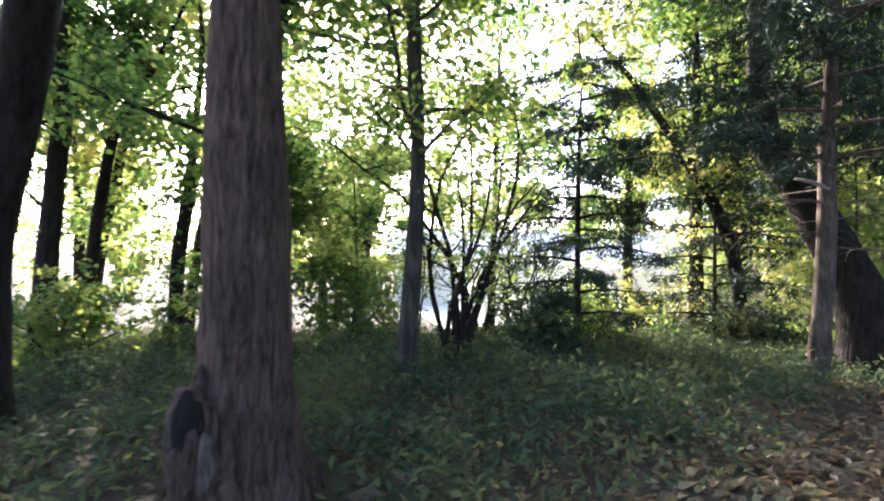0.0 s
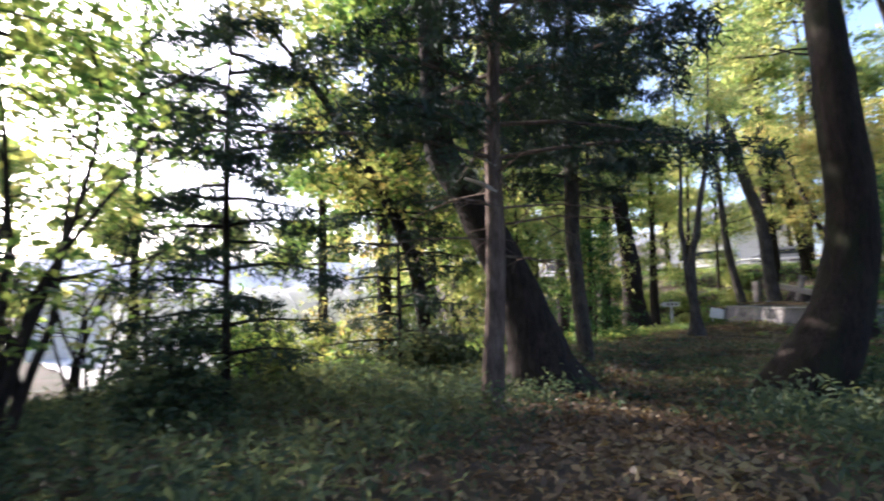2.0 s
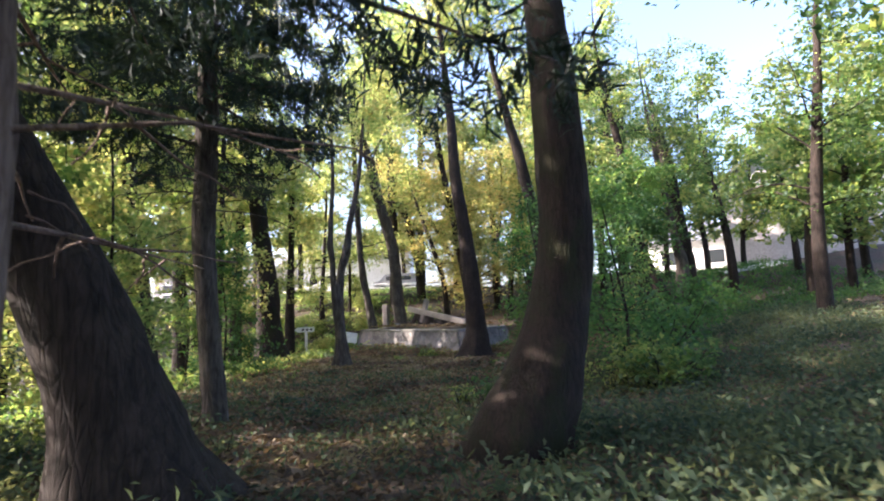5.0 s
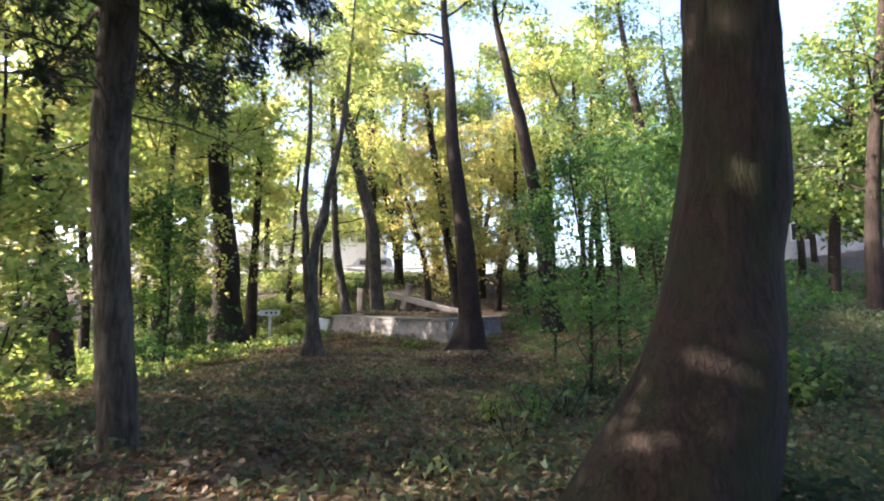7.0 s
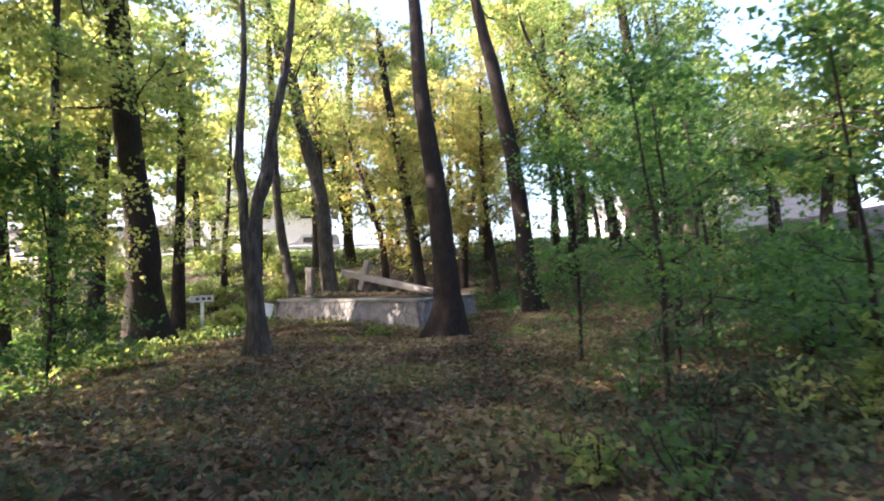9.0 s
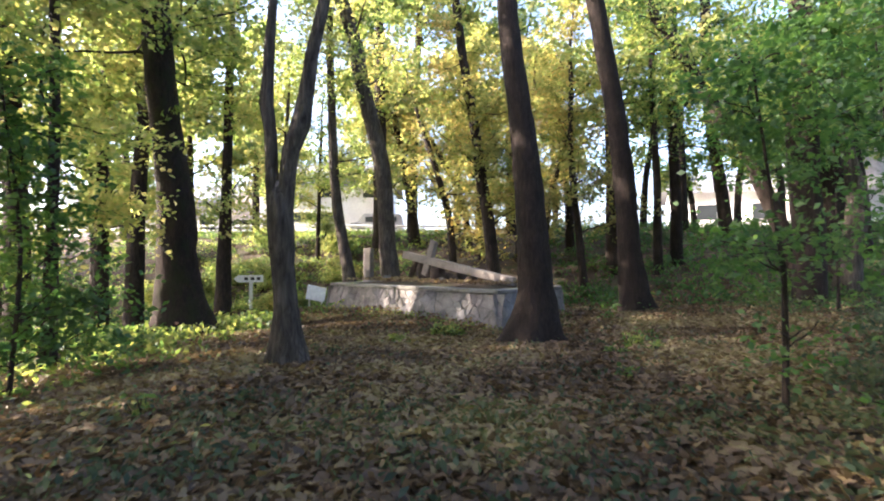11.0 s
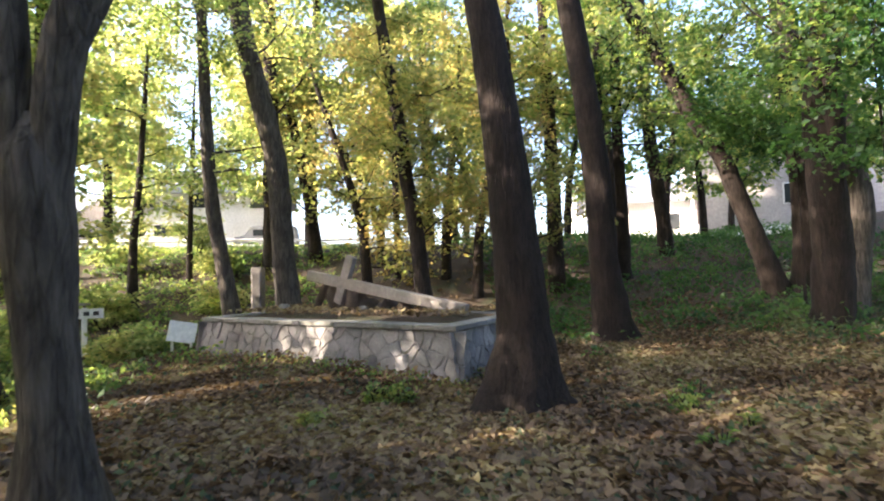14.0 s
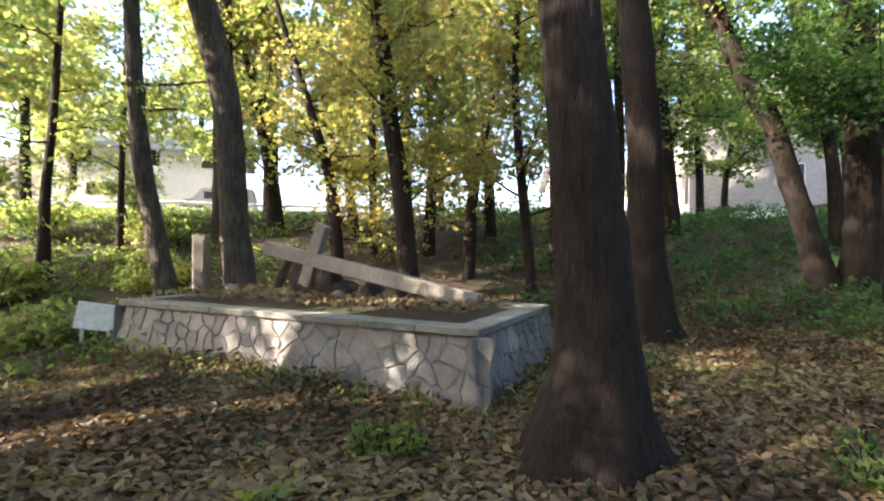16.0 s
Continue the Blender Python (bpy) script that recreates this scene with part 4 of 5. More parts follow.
ground_cover("undergrowth", "low dull green herbs among fallen leaves", 4200, 4, 16, 2.5, 11, 0.2, 0.08, LEAF_BLUE, lambda x, y: 0.75 * open_floor(x, y) * smoothstep((x - 5) / 3), 0.5, per=7)
ground_cover("undergrowth", "sparse green seedlings among fallen leaves", 1500, 15, 26, 0, 12, 0.13, 0.075, LEAF_BLUE, lambda x, y: 0.6 * open_floor(x, y), 0.6, per=7)
ground_cover("undergrowth", "shaded green scrub beside the path", 4500, -8, 12, -10, 2, 0.3, 0.065, LEAF_BLUE, lambda x, y: np.clip(1 - 1.3 * open_floor(x, y), 0, 1), per=9)


def litter(n, x0, x1, y0, y1, size, want):
    x, y = rng.uniform(x0, x1, n), rng.uniform(y0, y1, n)
    keep = rng.uniform(0, 1, n) < want(x, y)
    x, y = x[keep], y[keep]
    c = np.stack([x, y, height(x, y) + 0.02 + 0.03 * rng.uniform(0, 1, len(x)) ** 2], -1)
    return leaves(c, size, 0.55, 2.2)


fallen = np.concatenate([litter(70000, -3, 14, -2, 10, 0.085, lambda x, y: 0.25 + 0.75 * open_floor(x, y)),
                         litter(110000, 12, 29, -1.5, 13, 0.115, lambda x, y: 0.25 + 0.75 * open_floor(x, y)),
                         litter(20000, -10, 40, -8, 20, 0.16, lambda x, y: 0.5 + 0 * x)])
tagged(quad_mesh("fallen_leaves", fallen, LITTER), "brown and yellow fallen leaves strewn on the ground", "leaf litter", kind="stuff")

# ---- stone plinth ----
PL_U, PL_V = Vector((0.578, 0.816, 0)), Vector((0.816, -0.578, 0))
PL_L, PL_D, PL_TOP = 6.15, 2.75, 0.76
plinth = thing("stone_plinth", "low plinth of rough grey fieldstones with a concrete coping", "plinth")
plinth.matrix_basis = Matrix(((0.578, 0.816, 0, 22.62), (0.816, -0.578, 0, 5.94), (0, 0, -1, 0), (0, 0, 0, 1))) @ Matrix.Diagonal((1, 1, -1, 1))


def clip_cell(poly, p, q):
    """The part of a polygon nearer to p than to q."""
    mid, n, out = (p + q) / 2, q - p, []
    for a, b in zip(poly, poly[1:] + poly[:1]):
        da, db = (a - mid) @ n, (b - mid) @ n
        if da <= 0:
            out.append(a)
        if da * db < 0:
            out.append(a + (b - a) * da / (da - db))
    return out


def stone_face(origin, along, up, out, length, tall, cells_u, cells_v):
    """Irregular fieldstones with recessed joints on one face; each stone is an object."""
    seeds = []
    while len(seeds) < cells_u * cells_v:
        p = np.array([rng.uniform(0, length), rng.uniform(0, tall)])
        if all(np.hypot(*((p - o) * (1, 1.25))) > rng.uniform(0.05, 0.3) for o in seeds):
            seeds.append(p)
    seeds = np.array(seeds)
    for k, s in enumerate(seeds):
        cell = [np.array(c, float) for c in ((0, 0), (length, 0), (length, tall), (0, tall))]
        for m, o in enumerate(seeds):
            if m != k and np.abs(o - s).max() < 1.2:
                cell = clip_cell(cell, s, o)
                if len(cell) < 3:
                    break
        if len(cell) < 3:
            continue
        cell = [q for a, b in zip(cell, cell[1:] + cell[:1]) for q in (a, (a + b) / 2)]
        cell = [np.clip(q + 0.035 * np.array([math.sin(13 * q[1] + 9 * q[0]), math.sin(11 * q[0] - 8 * q[1])]), 0, (length, tall)) for q in cell]
        c = sum(cell) / len(cell)
        proud = rng.uniform(0.008, 0.028)
        low, mid, top = [], [], []
        for p in cell:
            d = p - c
            far = max(np.linalg.norm(d), 1e-6)
            inner = d * max(0.3, 1 - rng.uniform(0.002, 0.011) / far)
            jig = rng.normal(size=2) * 0.008
            low.append((c + inner, 0.0))
            mid.append((c + inner * 0.97 + jig, proud * 0.7))
            top.append((c + inner * 0.88 + jig, proud + rng.normal() * 0.004))
        n = len(cell)
        verts = [origin + along * float(p[0]) + up * float(p[1]) + out * float(h) for p, h in low + mid + top]
        faces = [[r * n + i, r * n + (i + 1) % n, (r + 1) * n + (i + 1) % n, (r + 1) * n + i] for r in (0, 1) for i in range(n)] + [[2 * n + i for i in range(n)]]
        mesh_object("stone", verts, faces, STONE, plinth)


# core with battered sides, in the plinth's own frame: x along the front, y into the depth
FOOT, LEAN_IN, WALL_TOP = -0.75, 0.2, PL_TOP - 0.09
core = bmesh.new()
low = [core.verts.new(v) for v in ((-LEAN_IN, -LEAN_IN, FOOT), (PL_L + LEAN_IN, -LEAN_IN, FOOT), (PL_L + LEAN_IN, PL_D + LEAN_IN, FOOT), (-LEAN_IN, PL_D + LEAN_IN, FOOT))]
high = [core.verts.new(v) for v in ((0.03, 0.03, WALL_TOP), (PL_L - 0.03, 0.03, WALL_TOP), (PL_L - 0.03, PL_D - 0.03, WALL_TOP), (0.03, PL_D - 0.03, WALL_TOP))]
for i in range(4):
    core.faces.new((low[i], low[(i + 1) % 4], high[(i + 1) % 4], high[i]))
core.faces.new(high)
part("masonry_core", core, MORTAR, plinth)
slope = Vector((0, 0.23, WALL_TOP - FOOT)).normalized()
face_out = Vector((0, -slope.z, slope.y))
tallness = Vector((0, 0.23, WALL_TOP - FOOT)).length
stone_face(Vector((-0.2, -LEAN_IN - 0.002, FOOT)), Vector((1, 0, 0)), slope, face_out, PL_L + 0.4, tallness, 24, 7)
slope2 = Vector((0.23, 0, WALL_TOP - FOOT)).normalized()
stone_face(Vector((-LEAN_IN - 0.002, PL_D + 0.15, FOOT)), Vector((0, -1, 0)), slope2, Vector((-slope2.z, 0, slope2.x)), PL_D + 0.3, tallness, 13, 7)
slope3 = Vector((-0.23, 0, WALL_TOP - FOOT)).normalized()
stone_face(Vector((PL_L + LEAN_IN + 0.002, -0.15, FOOT)), Vector((0, 1, 0)), slope3, Vector((slope3.z, 0, -slope3.x)), PL_D + 0.3, tallness, 8, 5)


def coping(x0, y0, x1, y1):
    part("coping_slab", slab(x0, y0, WALL_TOP + 0.002, x1, y1, PL_TOP + rng.uniform(-0.004, 0.004), 0.012), CONCRETE, plinth)


edges_u = [0.0, 0.75, 1.55, 2.42, 3.3, 4.1, 5.0, 5.55, PL_L]
for a, b in zip(edges_u, edges_u[1:]):
    coping(a - (0.04 if a == 0 else -0.004), -0.04, b + (0.04 if b == PL_L else -0.004), 0.3)
    coping(a - (0.04 if a == 0 else -0.004), PL_D - 0.3, b + (0.04 if b == PL_L else -0.004), PL_D + 0.04)
for k in range(3):
    a, b = 0.306 + k * (PL_D - 0.612) / 3, 0.306 + (k + 1) * (PL_D - 0.612) / 3
    coping(-0.04, a, 0.3, b - 0.006)
    coping(PL_L - 0.3, a, PL_L + 0.04, b - 0.006)
earth_v, earth_f, m = [], [], 24
for i in range(m + 1):
    for j in range(m + 1):
        u, v = 0.29 + (PL_L - 0.58) * i / m, 0.29 + (PL_D - 0.58) * j / m
        rim = min(i, m - i, j, m - j) / (m / 2)
        earth_v.append((u, v, PL_TOP - 0.03 + 0.14 * min(1, rim * 1.5) * (0.7 + 0.3 * math.sin(u * 2.1) * math.cos(v * 2.7)) + rng.normal() * 0.01))
for i in range(m):
    for j in range(m):
        earth_f.append([i * (m + 1) + j, (i + 1) * (m + 1) + j, (i + 1) * (m + 1) + j + 1, i * (m + 1) + j + 1])
mesh_object("earth_fill", earth_v, earth_f, SOIL, plinth, "dark earth strewn with leaves", True)


def on_plinth(u, v, z):
    return Vector((22.62, 5.94, z)) + PL_U * u + PL_V * v


leaf_spots = np.array([on_plinth(rng.uniform(0.3, PL_L - 0.3), rng.uniform(0.3, PL_D - 0.3), PL_TOP + 0.1 + rng.uniform(0, 0.04)) for _ in range(1500)])
tagged(quad_mesh("fallen_leaves", leaves(leaf_spots, 0.11, 0.55, 2.0), LITTER), "dry brown leaves lying on the plinth's earth", "leaf litter", kind="stuff")


def beam(name, a, b, wide, thick, mat, parent, label=""):
    """A bevelled timber from a to b."""
    a, b = Vector(a), Vector(b)
    bm = slab(-wide / 2, -thick / 2, 0, wide / 2, thick / 2, (b - a).length, 0.012)
    ob = part(name, bm, mat, parent, label)
    z = (b - a).normalized()
    x = z.cross(PL_V).normalized()
    y = z.cross(x)
    ob.matrix_basis = Matrix.Translation(a) @ Matrix((x, y, z)).transposed().to_4x4()
    return ob


cross = thing("wooden_cross", "large fallen wooden cross of pale weathered timber lying on the plinth", "cross")
beam("long_beam", on_plinth(4.66, 1.6, 1.6), on_plinth(0.64, 1.6, 0.87), 0.22, 0.18, TIMBER, cross)
beam("cross_beam", on_plinth(3.4, 1.59, 1.98), on_plinth(3.78, 1.59, 0.98), 0.22, 0.15, TIMBER, cross)


def boulder(name, label, at, sx, sy, sz, mat=ROCK, seed=1, category="rock", sub=3):
    bm = bmesh.new()
    bmesh.ops.create_icosphere(bm, subdivisions=sub, radius=1.0)
    for v in bm.verts:
        p = v.co * 1.3 + Vector((seed * 7.1, seed * 3.3, 0))
        v.co *= 1 + 0.28 * noise.noise(p) + 0.1 * noise.noise(p * 3.1)
        v.co = Vector((v.co.x * sx, v.co.y * sy, max(v.co.z, -0.55) * sz))
    ob = part(name, bm, mat, None, label, True)
    ob.matrix_basis = pose(*at, 0, 0, seed * 53)
    return tagged(ob, label, category)


# a weathered figure crouched beneath the beam, kept as one plain rough shape
fig = bmesh.new()
for u, v, z, su, sv, sz, lean in ((3.95, 1.85, 0.98, 0.27, 0.24, 0.36, 0.12), (3.42, 1.72, 1.02, 0.2, 0.2, 0.36, -0.05), (3.25, 1.85, 0.86, 0.3, 0.22, 0.16, 0.0),
                                  (4.5, 1.8, 1.05, 0.09, 0.1, 0.36, -0.22), (3.7, 1.9, 1.22, 0.3, 0.18, 0.15, 0.0), (4.22, 1.95, 1.02, 0.16, 0.2, 0.34, 0.1)):
    lobe = bmesh.ops.create_icosphere(fig, subdivisions=4, radius=1.0)["verts"]
    for q in lobe:
        c = q.co.copy()
        k = 1 + 0.22 * noise.noise(c * 1.6 + Vector((u * 5, 0, z))) + 0.1 * noise.noise(c * 5 + Vector((u, v, 0)))
        q.co = on_plinth(u + 1.15 * su * c.x * k + lean * c.z, v + sv * c.y * k, z + 0.05 + 1.1 * sz * c.z * k)
statue = part("stone_statue", fig, STATUE_STONE, None, "", True)
weld = statue.modifiers.new("weld", "REMESH")
weld.mode, weld.voxel_size, weld.use_smooth_shade = "VOXEL", 0.03, True
bpy.context.view_layer.update()
solid = bpy.data.meshes.new_from_object(statue.evaluated_get(bpy.context.evaluated_depsgraph_get()))
statue.modifiers.clear()
statue.data = solid
tagged(statue, "weathered brown stone statue crouched under the fallen cross", "statue")
boulder("rock", "pale stone lying on the plinth's edge", on_plinth(5.25, 1.4, 0.84), 0.15, 0.12, 0.13, CONCRETE, 2)
boulder("rock", "dark rough stone under the cross beam", on_plinth(2.62, 1.8, 0.88), 0.3, 0.2, 0.2, STATUE_STONE, 3)
boulder("rock", "small dark stone beside the cross", on_plinth(2.15, 1.75, 0.87), 0.24, 0.18, 0.14, STATUE_STONE, 4)
boulder("rock", "small broken grey stone among dry leaves", on_plinth(2.9, 1.35, 0.85), 0.1, 0.08, 0.1, ROCK, 5)
boulder("rock", "low broken stone at the beam's lower end", on_plinth(1.3, 1.75, 0.85), 0.2, 0.16, 0.1, STATUE_STONE, 6)

# ---- posts and signs ----
pz = float(height(29.1, 10.6))
old_post = thing("timber_post", "old square timber post with a reddish panel behind the plinth", "post", (29.1, 10.6, pz))
part("shaft", slab(-0.2, -0.14, -0.2, 0.2, 0.14, 1.86 - pz, 0.02), TIMBER, old_post)
part("panel", slab(-0.235, -0.1, 0.35, -0.2, 0.1, 1.75 - pz, 0.005), TIMBER, old_post, "faded reddish panel")


def sign_post(x, y, z, turn):
    t = thing("sign_post", "small white wooden arrow sign on a white post", "sign", (x, y, z), turn=turn)
    part("post", slab(-0.06, -0.06, -0.1, 0.06, 0.06, 1.18, 0.008), WHITE, t)
    bm = bmesh.new()
    outline = [(-0.42, 0.92), (0.4, 0.92), (0.4, 1.16), (-0.42, 1.16), (-0.56, 1.04)]
    front = [bm.verts.new((a, -0.1, b)) for a, b in outline]
    back = [bm.verts.new((a, -0.064, b)) for a, b in outline]
    bm.faces.new(front)
    bm.faces.new(back[::-1])
    for i in range(5):
        bm.faces.new((front[i], back[i], back[(i + 1) % 5], front[(i + 1) % 5]))
    board = part("arrow_board", bm, WHITE, t)
    for k in range(3):
        bm = slab(-0.22 + k * 0.2, -0.107, 0.99, -0.22 + k * 0.2 + 0.12, -0.101, 1.09)
        part("lettering", bm, INK, board)
    part("top_board", slab(-0.12, -0.09, 1.24, 0.12, -0.05, 1.3, 0.004), TIMBER, t)
    part("bracket", slab(-0.03, -0.05, 1.1, 0.03, 0.03, 1.27, 0.004), DARK_TIMBER, t)
    return t


sign_post(28.1, 14.5, float(height(28.1, 14.5)), -62)
low_z = float(height(27.2, 11.83))
low_sign = thing("notice_board", "low white notice board leaning at the end of the plinth", "sign", (27.2, 11.83, low_z), turn=-62)
board = part("board", slab(-0.3, -0.02, -0.24, 0.3, 0.02, 0.24, 0.006), WHITE, low_sign)
board.matrix_basis = pose(0, 0, 0.36 - low_z, -14, 12, 0)
for sx in (-0.2, 0.2):
    part("leg", slab(sx - 0.03, 0.09, -0.15, sx + 0.03, 0.13, 0.36 - low_z, 0.004), WHITE, low_sign)


# ---- road, yard, houses ----
def sheet(name, label, outline, mat, lift, step, category):
    """A surface that follows the ground: outline gives left and right edges row by row."""
    (a0, a1), (b0, b1) = outline
    n, m = step
    verts, faces = [], []
    for i in range(n + 1):
        for j in range(m + 1):
            l = Vector(a0).lerp(Vector(a1), i / n)
            r = Vector(b0).lerp(Vector(b1), i / n)
            p = l.lerp(r, j / m)
            verts.append((p.x, p.y, float(height(p.x, p.y)) + lift))
    for i in range(n):
        for j in range(m):
            faces.append([i * (m + 1) + j, (i + 1) * (m + 1) + j, (i + 1) * (m + 1) + j + 1, i * (m + 1) + j + 1])
    return tagged(mesh_object(name, verts, faces, mat, None, label, True), category=category, kind="structure")


sheet("road", "sunlit pale asphalt road along the top of the bank", (((41.5, 34), (45.5, 3)), ((46.5, 36), (50.5, 4))), ASPHALT, 0.08, (60, 10), "road")
sheet("pavement", "sunlit pale concrete yard beyond the trees", (((2.5, 14.5), (2.0, 30)), ((12.5, 14.5), (15.5, 30))), PALE_CONCRETE, 0.07, (40, 30), "yard")
sheet("pavement", "sunlit pale lane on the slope", (((36, -8), (58, -6)), ((37, -12), (58, -11))), PALE_CONCRETE, 0.1, (40, 10), "lane")


def guard_rail(points, label):
    a = points[0]
    t = thing("guard_rail", label, "guard rail", (*a, float(height(*a))))
    o = Vector((*a, float(height(*a))))
    tops = []
    for p, q in zip(points, points[1:]):
        n = max(2, int((Vector(q) - Vector(p)).length / 2.2))
        for k in range(n):
            w = Vector(p).lerp(Vector(q), k / n)
            z = float(height(w.x, w.y))
            tops.append(Vector((w.x, w.y, z)) - o)
    for w in tops:
        part("post", slab(w.x - 0.05, w.y - 0.05, w.z - 0.15, w.x + 0.05, w.y + 0.05, w.z + 0.78, 0.01), METAL, t)
    for lift in (0.72, 0.42):
        rows = np.array([[w.x - 0.07, w.y, w.z + lift, 0.075] for w in tops])
        v, f = tube(rows, 8, 0.0)
        mesh_object("rail", v, f, WHITE, t, "", True)


guard_rail([(41.3, 33), (43.2, 18), (45.2, 4)], "white metal guard rail along the road")


def window(parent, x, y, z, w, h, facing):
    """A framed window on a wall face: facing is -1 for the front (y), +1 for the back, 0 for a side."""
    frame_t = new("window")
    frame_t.parent = parent
    if facing:
        part("frame", slab(x - w / 2 - 0.07, y - 0.05, z - 0.07, x + w / 2 + 0.07, y + 0.05, z + h + 0.07, 0.01), WHITE, frame_t)
        part("pane", slab(x - w / 2, y - 0.065, z, x + w / 2, y + 0.065, z + h), glass_m, frame_t)
    else:
        part("frame", slab(x - 0.05, y - w / 2 - 0.07, z - 0.07, x + 0.05, y + w / 2 + 0.07, z + h + 0.07, 0.01), WHITE, frame_t)
        part("pane", slab(x - 0.065, y - w / 2, z, x + 0.065, y + w / 2, z + h), glass_m, frame_t)


def house(label, x, y, z, turn, w, d, tall, pitch_h, wall_mat, roof_mat, storeys=1, bare_front=False):
    t = thing("house", label, "house", (x, y, z), turn=turn)
    part("wall", slab(-w / 2, -d / 2, -1.5, w / 2, d / 2, tall, 0.02), wall_mat, t)
    bm = bmesh.new()
    o, th = 0.6, 0.14
    prof = [(-d / 2 - o, tall - 0.12), (0, tall + pitch_h), (d / 2 + o, tall - 0.12), (d / 2 + o, tall - 0.12 + th), (0, tall + pitch_h + th), (-d / 2 - o, tall - 0.12 + th)]
    ends = [[bm.verts.new((sx * (w / 2 + o), a, b)) for a, b in prof] for sx in (-1, 1)]
    bm.faces.new(ends[0])
    bm.faces.new(ends[1][::-1])
    for i in range(6):
        bm.faces.new((ends[0][i], ends[1][i], ends[1][(i + 1) % 6], ends[0][(i + 1) % 6]))
    part("roof", bm, roof_mat, t)
    for sx in (-1, 1):
        bm = bmesh.new()
        corners = ((-d / 2, tall - 0.05), (d / 2, tall - 0.05), (0, tall + pitch_h - 0.02))
        inner = [bm.verts.new((sx * (w / 2 - 0.2), a, b)) for a, b in corners]
        outer = [bm.verts.new((sx * (w / 2 - 0.02), a, b)) for a, b in corners]
        bm.faces.new(inner)
        bm.faces.new(outer)
        for i in range(3):
            bm.faces.new((inner[i], inner[(i + 1) % 3], outer[(i + 1) % 3], outer[i]))
        bmesh.ops.recalc_face_normals(bm, faces=bm.faces)
        part("gable", bm, wall_mat, t)
    for s in range(storeys):
        zz = 0.9 + s * 2.7
        for k in range(max(2, int(w / 3))):
            xx = -w / 2 + (k + 0.5) * w / max(2, int(w / 3))
            if not bare_front:
                window(t, xx, -d / 2, zz, 1.3, 1.1, -1)
            window(t, xx, d / 2, zz, 1.3, 1.1, 1)
        for sx in (-1, 1):
            window(t, sx * w / 2, 0, zz, 1.3, 1.1, 0)
    part("door", slab(w / 2 - 1.4, -d / 2 - 0.06, 0, w / 2 - 0.5, -d / 2 + 0.02, 2.05, 0.01), DARK_TIMBER, t)
    return t


def greenhouse(label, x0, x1, y, half, tall):
    """A tunnel of white vinyl film over steel hoops."""
    z = float(height((x0 + x1) / 2, y)) - 0.05
    t = thing("greenhouse", label, "greenhouse", (x0, y, z))
    n, m = int((x1 - x0) / 1.1), 18
    arc = [(half * math.cos(math.pi * j / m), tall * math.sin(math.pi * j / m) ** 0.75) for j in range(m + 1)]
    for i in range(n):
        xa, xb = (x1 - x0) * i / n, (x1 - x0) * (i + 1) / n
        verts = [(xx, b, c) for xx in (xa + 0.03, (xa + xb) / 2, xb - 0.03) for b, c in [(p * (0.985 if 0.4 < (xx - xa) / (xb - xa) < 0.6 else 1.0), q * (0.985 if 0.4 < (xx - xa) / (xb - xa) < 0.6 else 1.0)) for p, q in arc]]
        faces = [[k * (m + 1) + j, k * (m + 1) + j + 1, (k + 1) * (m + 1) + j + 1, (k + 1) * (m + 1) + j] for k in (0, 1) for j in range(m)]
        mesh_object("film_panel", verts, faces, FILM, t, "", True)
    for i in range(n + 1):
        xx = (x1 - x0) * i / n
        v, f = tube(np.array([[xx, b, c, 0.03] for b, c in arc]), 6, 0.0)
        mesh_object("hoop", v, f, METAL, t, "", True)
    for xx in (0.0, x1 - x0):
        mesh_object("end_wall", [(xx, b, c) for b, c in arc], [list(range(m + 1))], FILM, t)
    for lift in (0.95, 1.5):
        part("side_rail", slab(0, -half * 0.98, lift, x1 - x0, -half * 0.98 + 0.05, lift + 0.05), METAL, t)
    return t


greenhouse("long white vinyl greenhouse tunnel beyond the trees", 3.6, 14.4, 20.5, 3.0, 2.9)
house("long low white house with a pale roof beyond the yard", 10.5, 32, float(height(10.5, 32)), -8, 17, 6, 3.0, 1.5, WHITE, METAL, 1, True)
house("two-storey house with a grey gabled roof on the slope", 47.6, -18.0, float(height(47.6, -18.0)), 156, 11, 10, 5.6, 3.2, BROWN_WALL, GREY_ROOF, 2)
house("small white house with a grey roof up the slope", 53.0, -11.0, float(height(53, -11)), 75, 7, 6, 2.9, 1.6, WHITE, GREY_ROOF)
house("pale house behind the trees on the slope", 60.0, -14.0, float(height(60, -14)), 80, 10, 7, 3.2, 2.0, WHITE, GREY_ROOF)
house("grey-roofed house across the road", 56, 21, float(height(56, 21)), 100, 11, 8, 4.6, 2.2, WHITE, GREY_ROOF, 2)
house("low pale building across the road", 53, 34, float(height(53, 34)), 95, 12, 7, 3.2, 1.6, BROWN_WALL, GREY_ROOF)


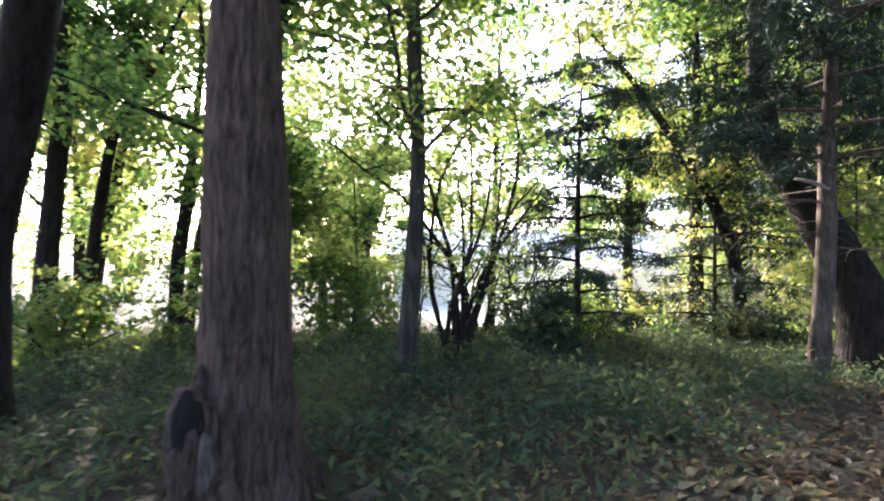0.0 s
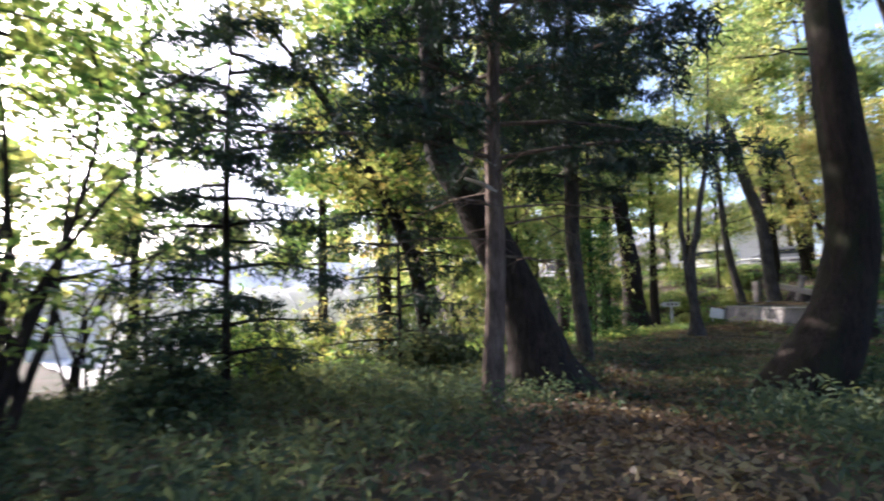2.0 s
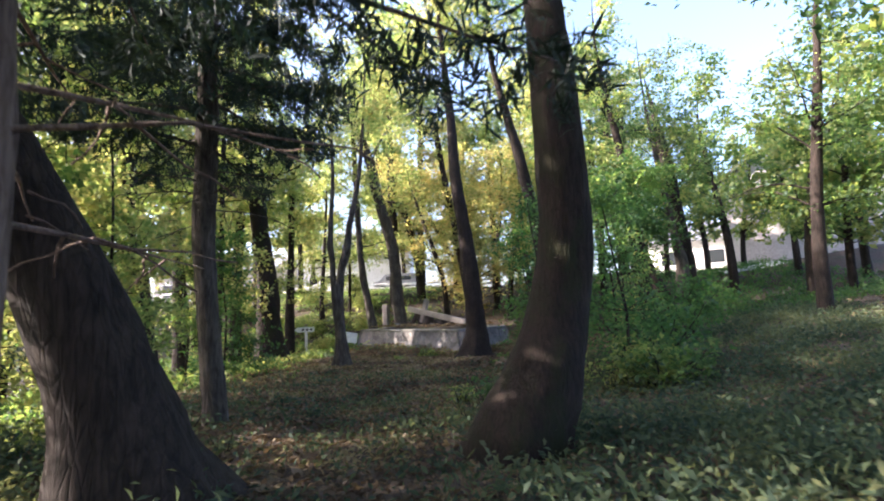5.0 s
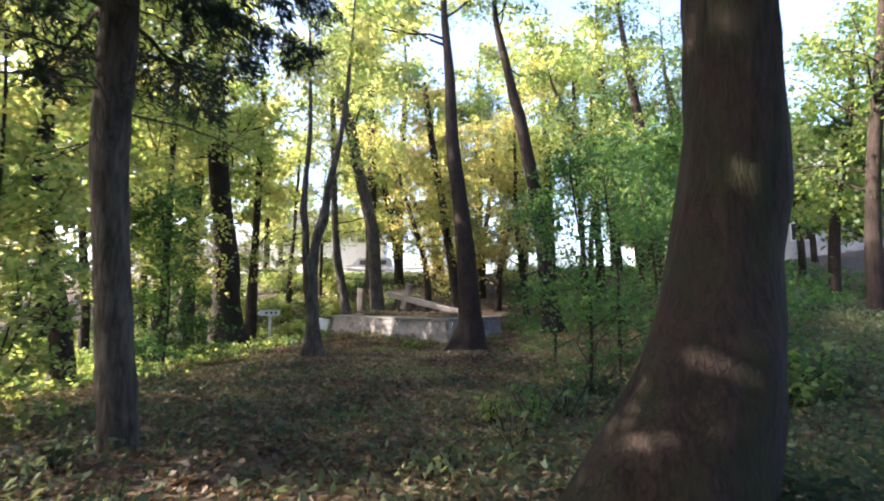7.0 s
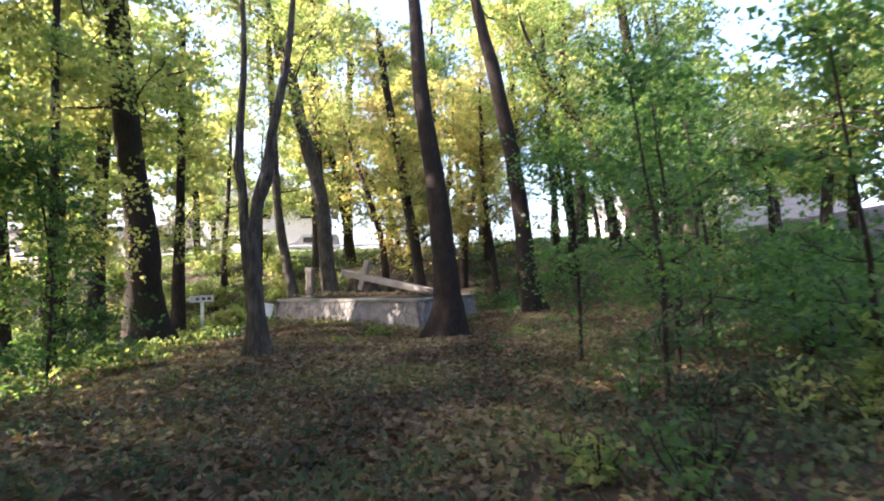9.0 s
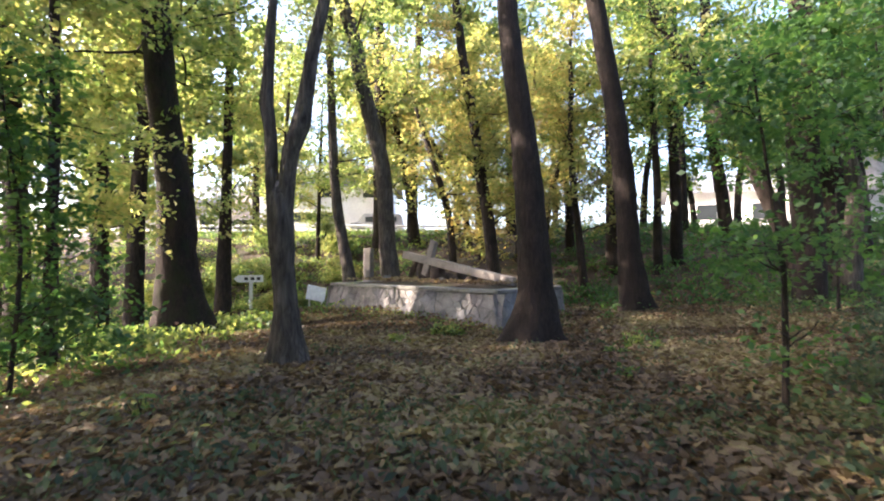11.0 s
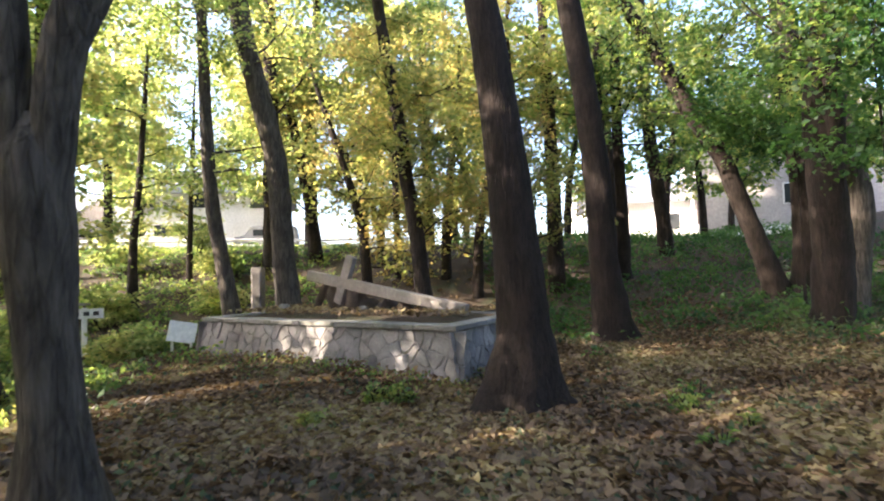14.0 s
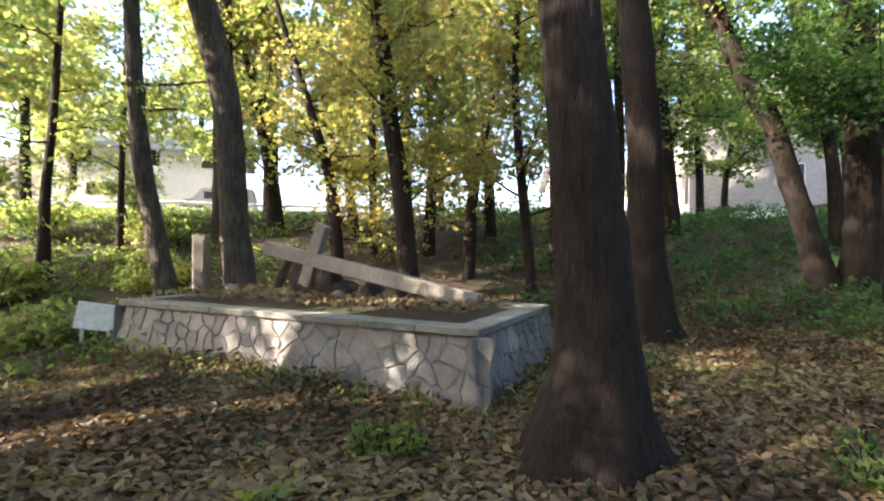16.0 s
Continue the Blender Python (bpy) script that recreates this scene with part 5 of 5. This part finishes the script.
def vehicle(label, x, y, turn, length, tall, paint):
    z = float(height(x, y)) + 0.08
    t = thing("parked_van", label, "van", (x, y, z), turn=turn)
    bm = bmesh.new()
    half = 0.85
    prof = [(-length / 2, 0.35), (length / 2, 0.35), (length / 2, 0.95), (length / 2 - 0.55, 1.05), (length / 2 - 1.0, tall), (-length / 2 + 0.12, tall), (-length / 2, tall * 0.6)]
    s0 = [bm.verts.new((a, -half, b)) for a, b in prof]
    s1 = [bm.verts.new((a, half, b)) for a, b in prof]
    bm.faces.new(s0)
    bm.faces.new(s1[::-1])
    for i in range(len(prof)):
        j = (i + 1) % len(prof)
        bm.faces.new((s0[i], s1[i], s1[j], s0[j]))
    bmesh.ops.recalc_face_normals(bm, faces=bm.faces)
    bmesh.ops.bevel(bm, geom=list(bm.edges), offset=0.06, segments=2, affect="EDGES")
    part("body", bm, paint, t)
    for sy in (-1, 1):
        part("side_window", slab(-length / 2 + 0.4, sy * 0.86 - 0.01, 1.05, length / 2 - 1.1, sy * 0.86 + 0.01, tall - 0.2, 0.004), glass_m, t)
        for sx in (-1, 1):
            bm = bmesh.new()
            bmesh.ops.create_cone(bm, cap_ends=True, segments=20, radius1=0.33, radius2=0.33, depth=0.2)
            bmesh.ops.bevel(bm, geom=[e for e in bm.edges if len(e.link_faces) == 2 and e.calc_face_angle() > 1], offset=0.04, segments=1, affect="EDGES")
            bmesh.ops.rotate(bm, matrix=Matrix.Rotation(radians(90), 3, "X"), verts=bm.verts)
            bmesh.ops.translate(bm, vec=(sx * (length / 2 - 0.75), sy * 0.8, 0.33), verts=bm.verts)
            part("wheel", bm, INK, t)


vehicle("white van parked on the road above the bank", 45.6, 19.4, 97, 4.2, 1.85, WHITE)
vehicle("dark van parked on the road above the bank", 46.4, 14.6, 97, 3.6, 1.6, GREY_ROOF)

# ---- weeds and drifted leaves along the plinth's foot ----
foot = []
for _ in range(420):
    if rng.uniform() < 0.75:
        q = on_plinth(rng.uniform(-0.3, 7.0), -abs(rng.normal()) * 0.4 - 0.12, 0)
    else:
        q = on_plinth(-abs(rng.normal()) * 0.35 - 0.12, rng.uniform(0, 2.6), 0)
    n = 7 if rng.uniform() < 0.5 else 3
    z = float(height(q.x, q.y))
    for _ in range(n):
        foot.append((q.x + rng.normal() * 0.08, q.y + rng.normal() * 0.08, z + rng.uniform(0.03, 0.2 if n == 7 else 0.1)))
foot = np.array(foot)
pick = rng.uniform(0, 1, len(foot)) < 0.5
tagged(quad_mesh("undergrowth", leaves(foot[pick], 0.075, 0.45, 0.9), LEAF_GREEN), "green weeds growing along the foot of the plinth", "undergrowth", kind="stuff")
tagged(quad_mesh("fallen_leaves", leaves(foot[~pick], 0.1, 0.55, 1.2), LITTER), "dry leaves drifted against the foot of the plinth", "leaf litter", kind="stuff")
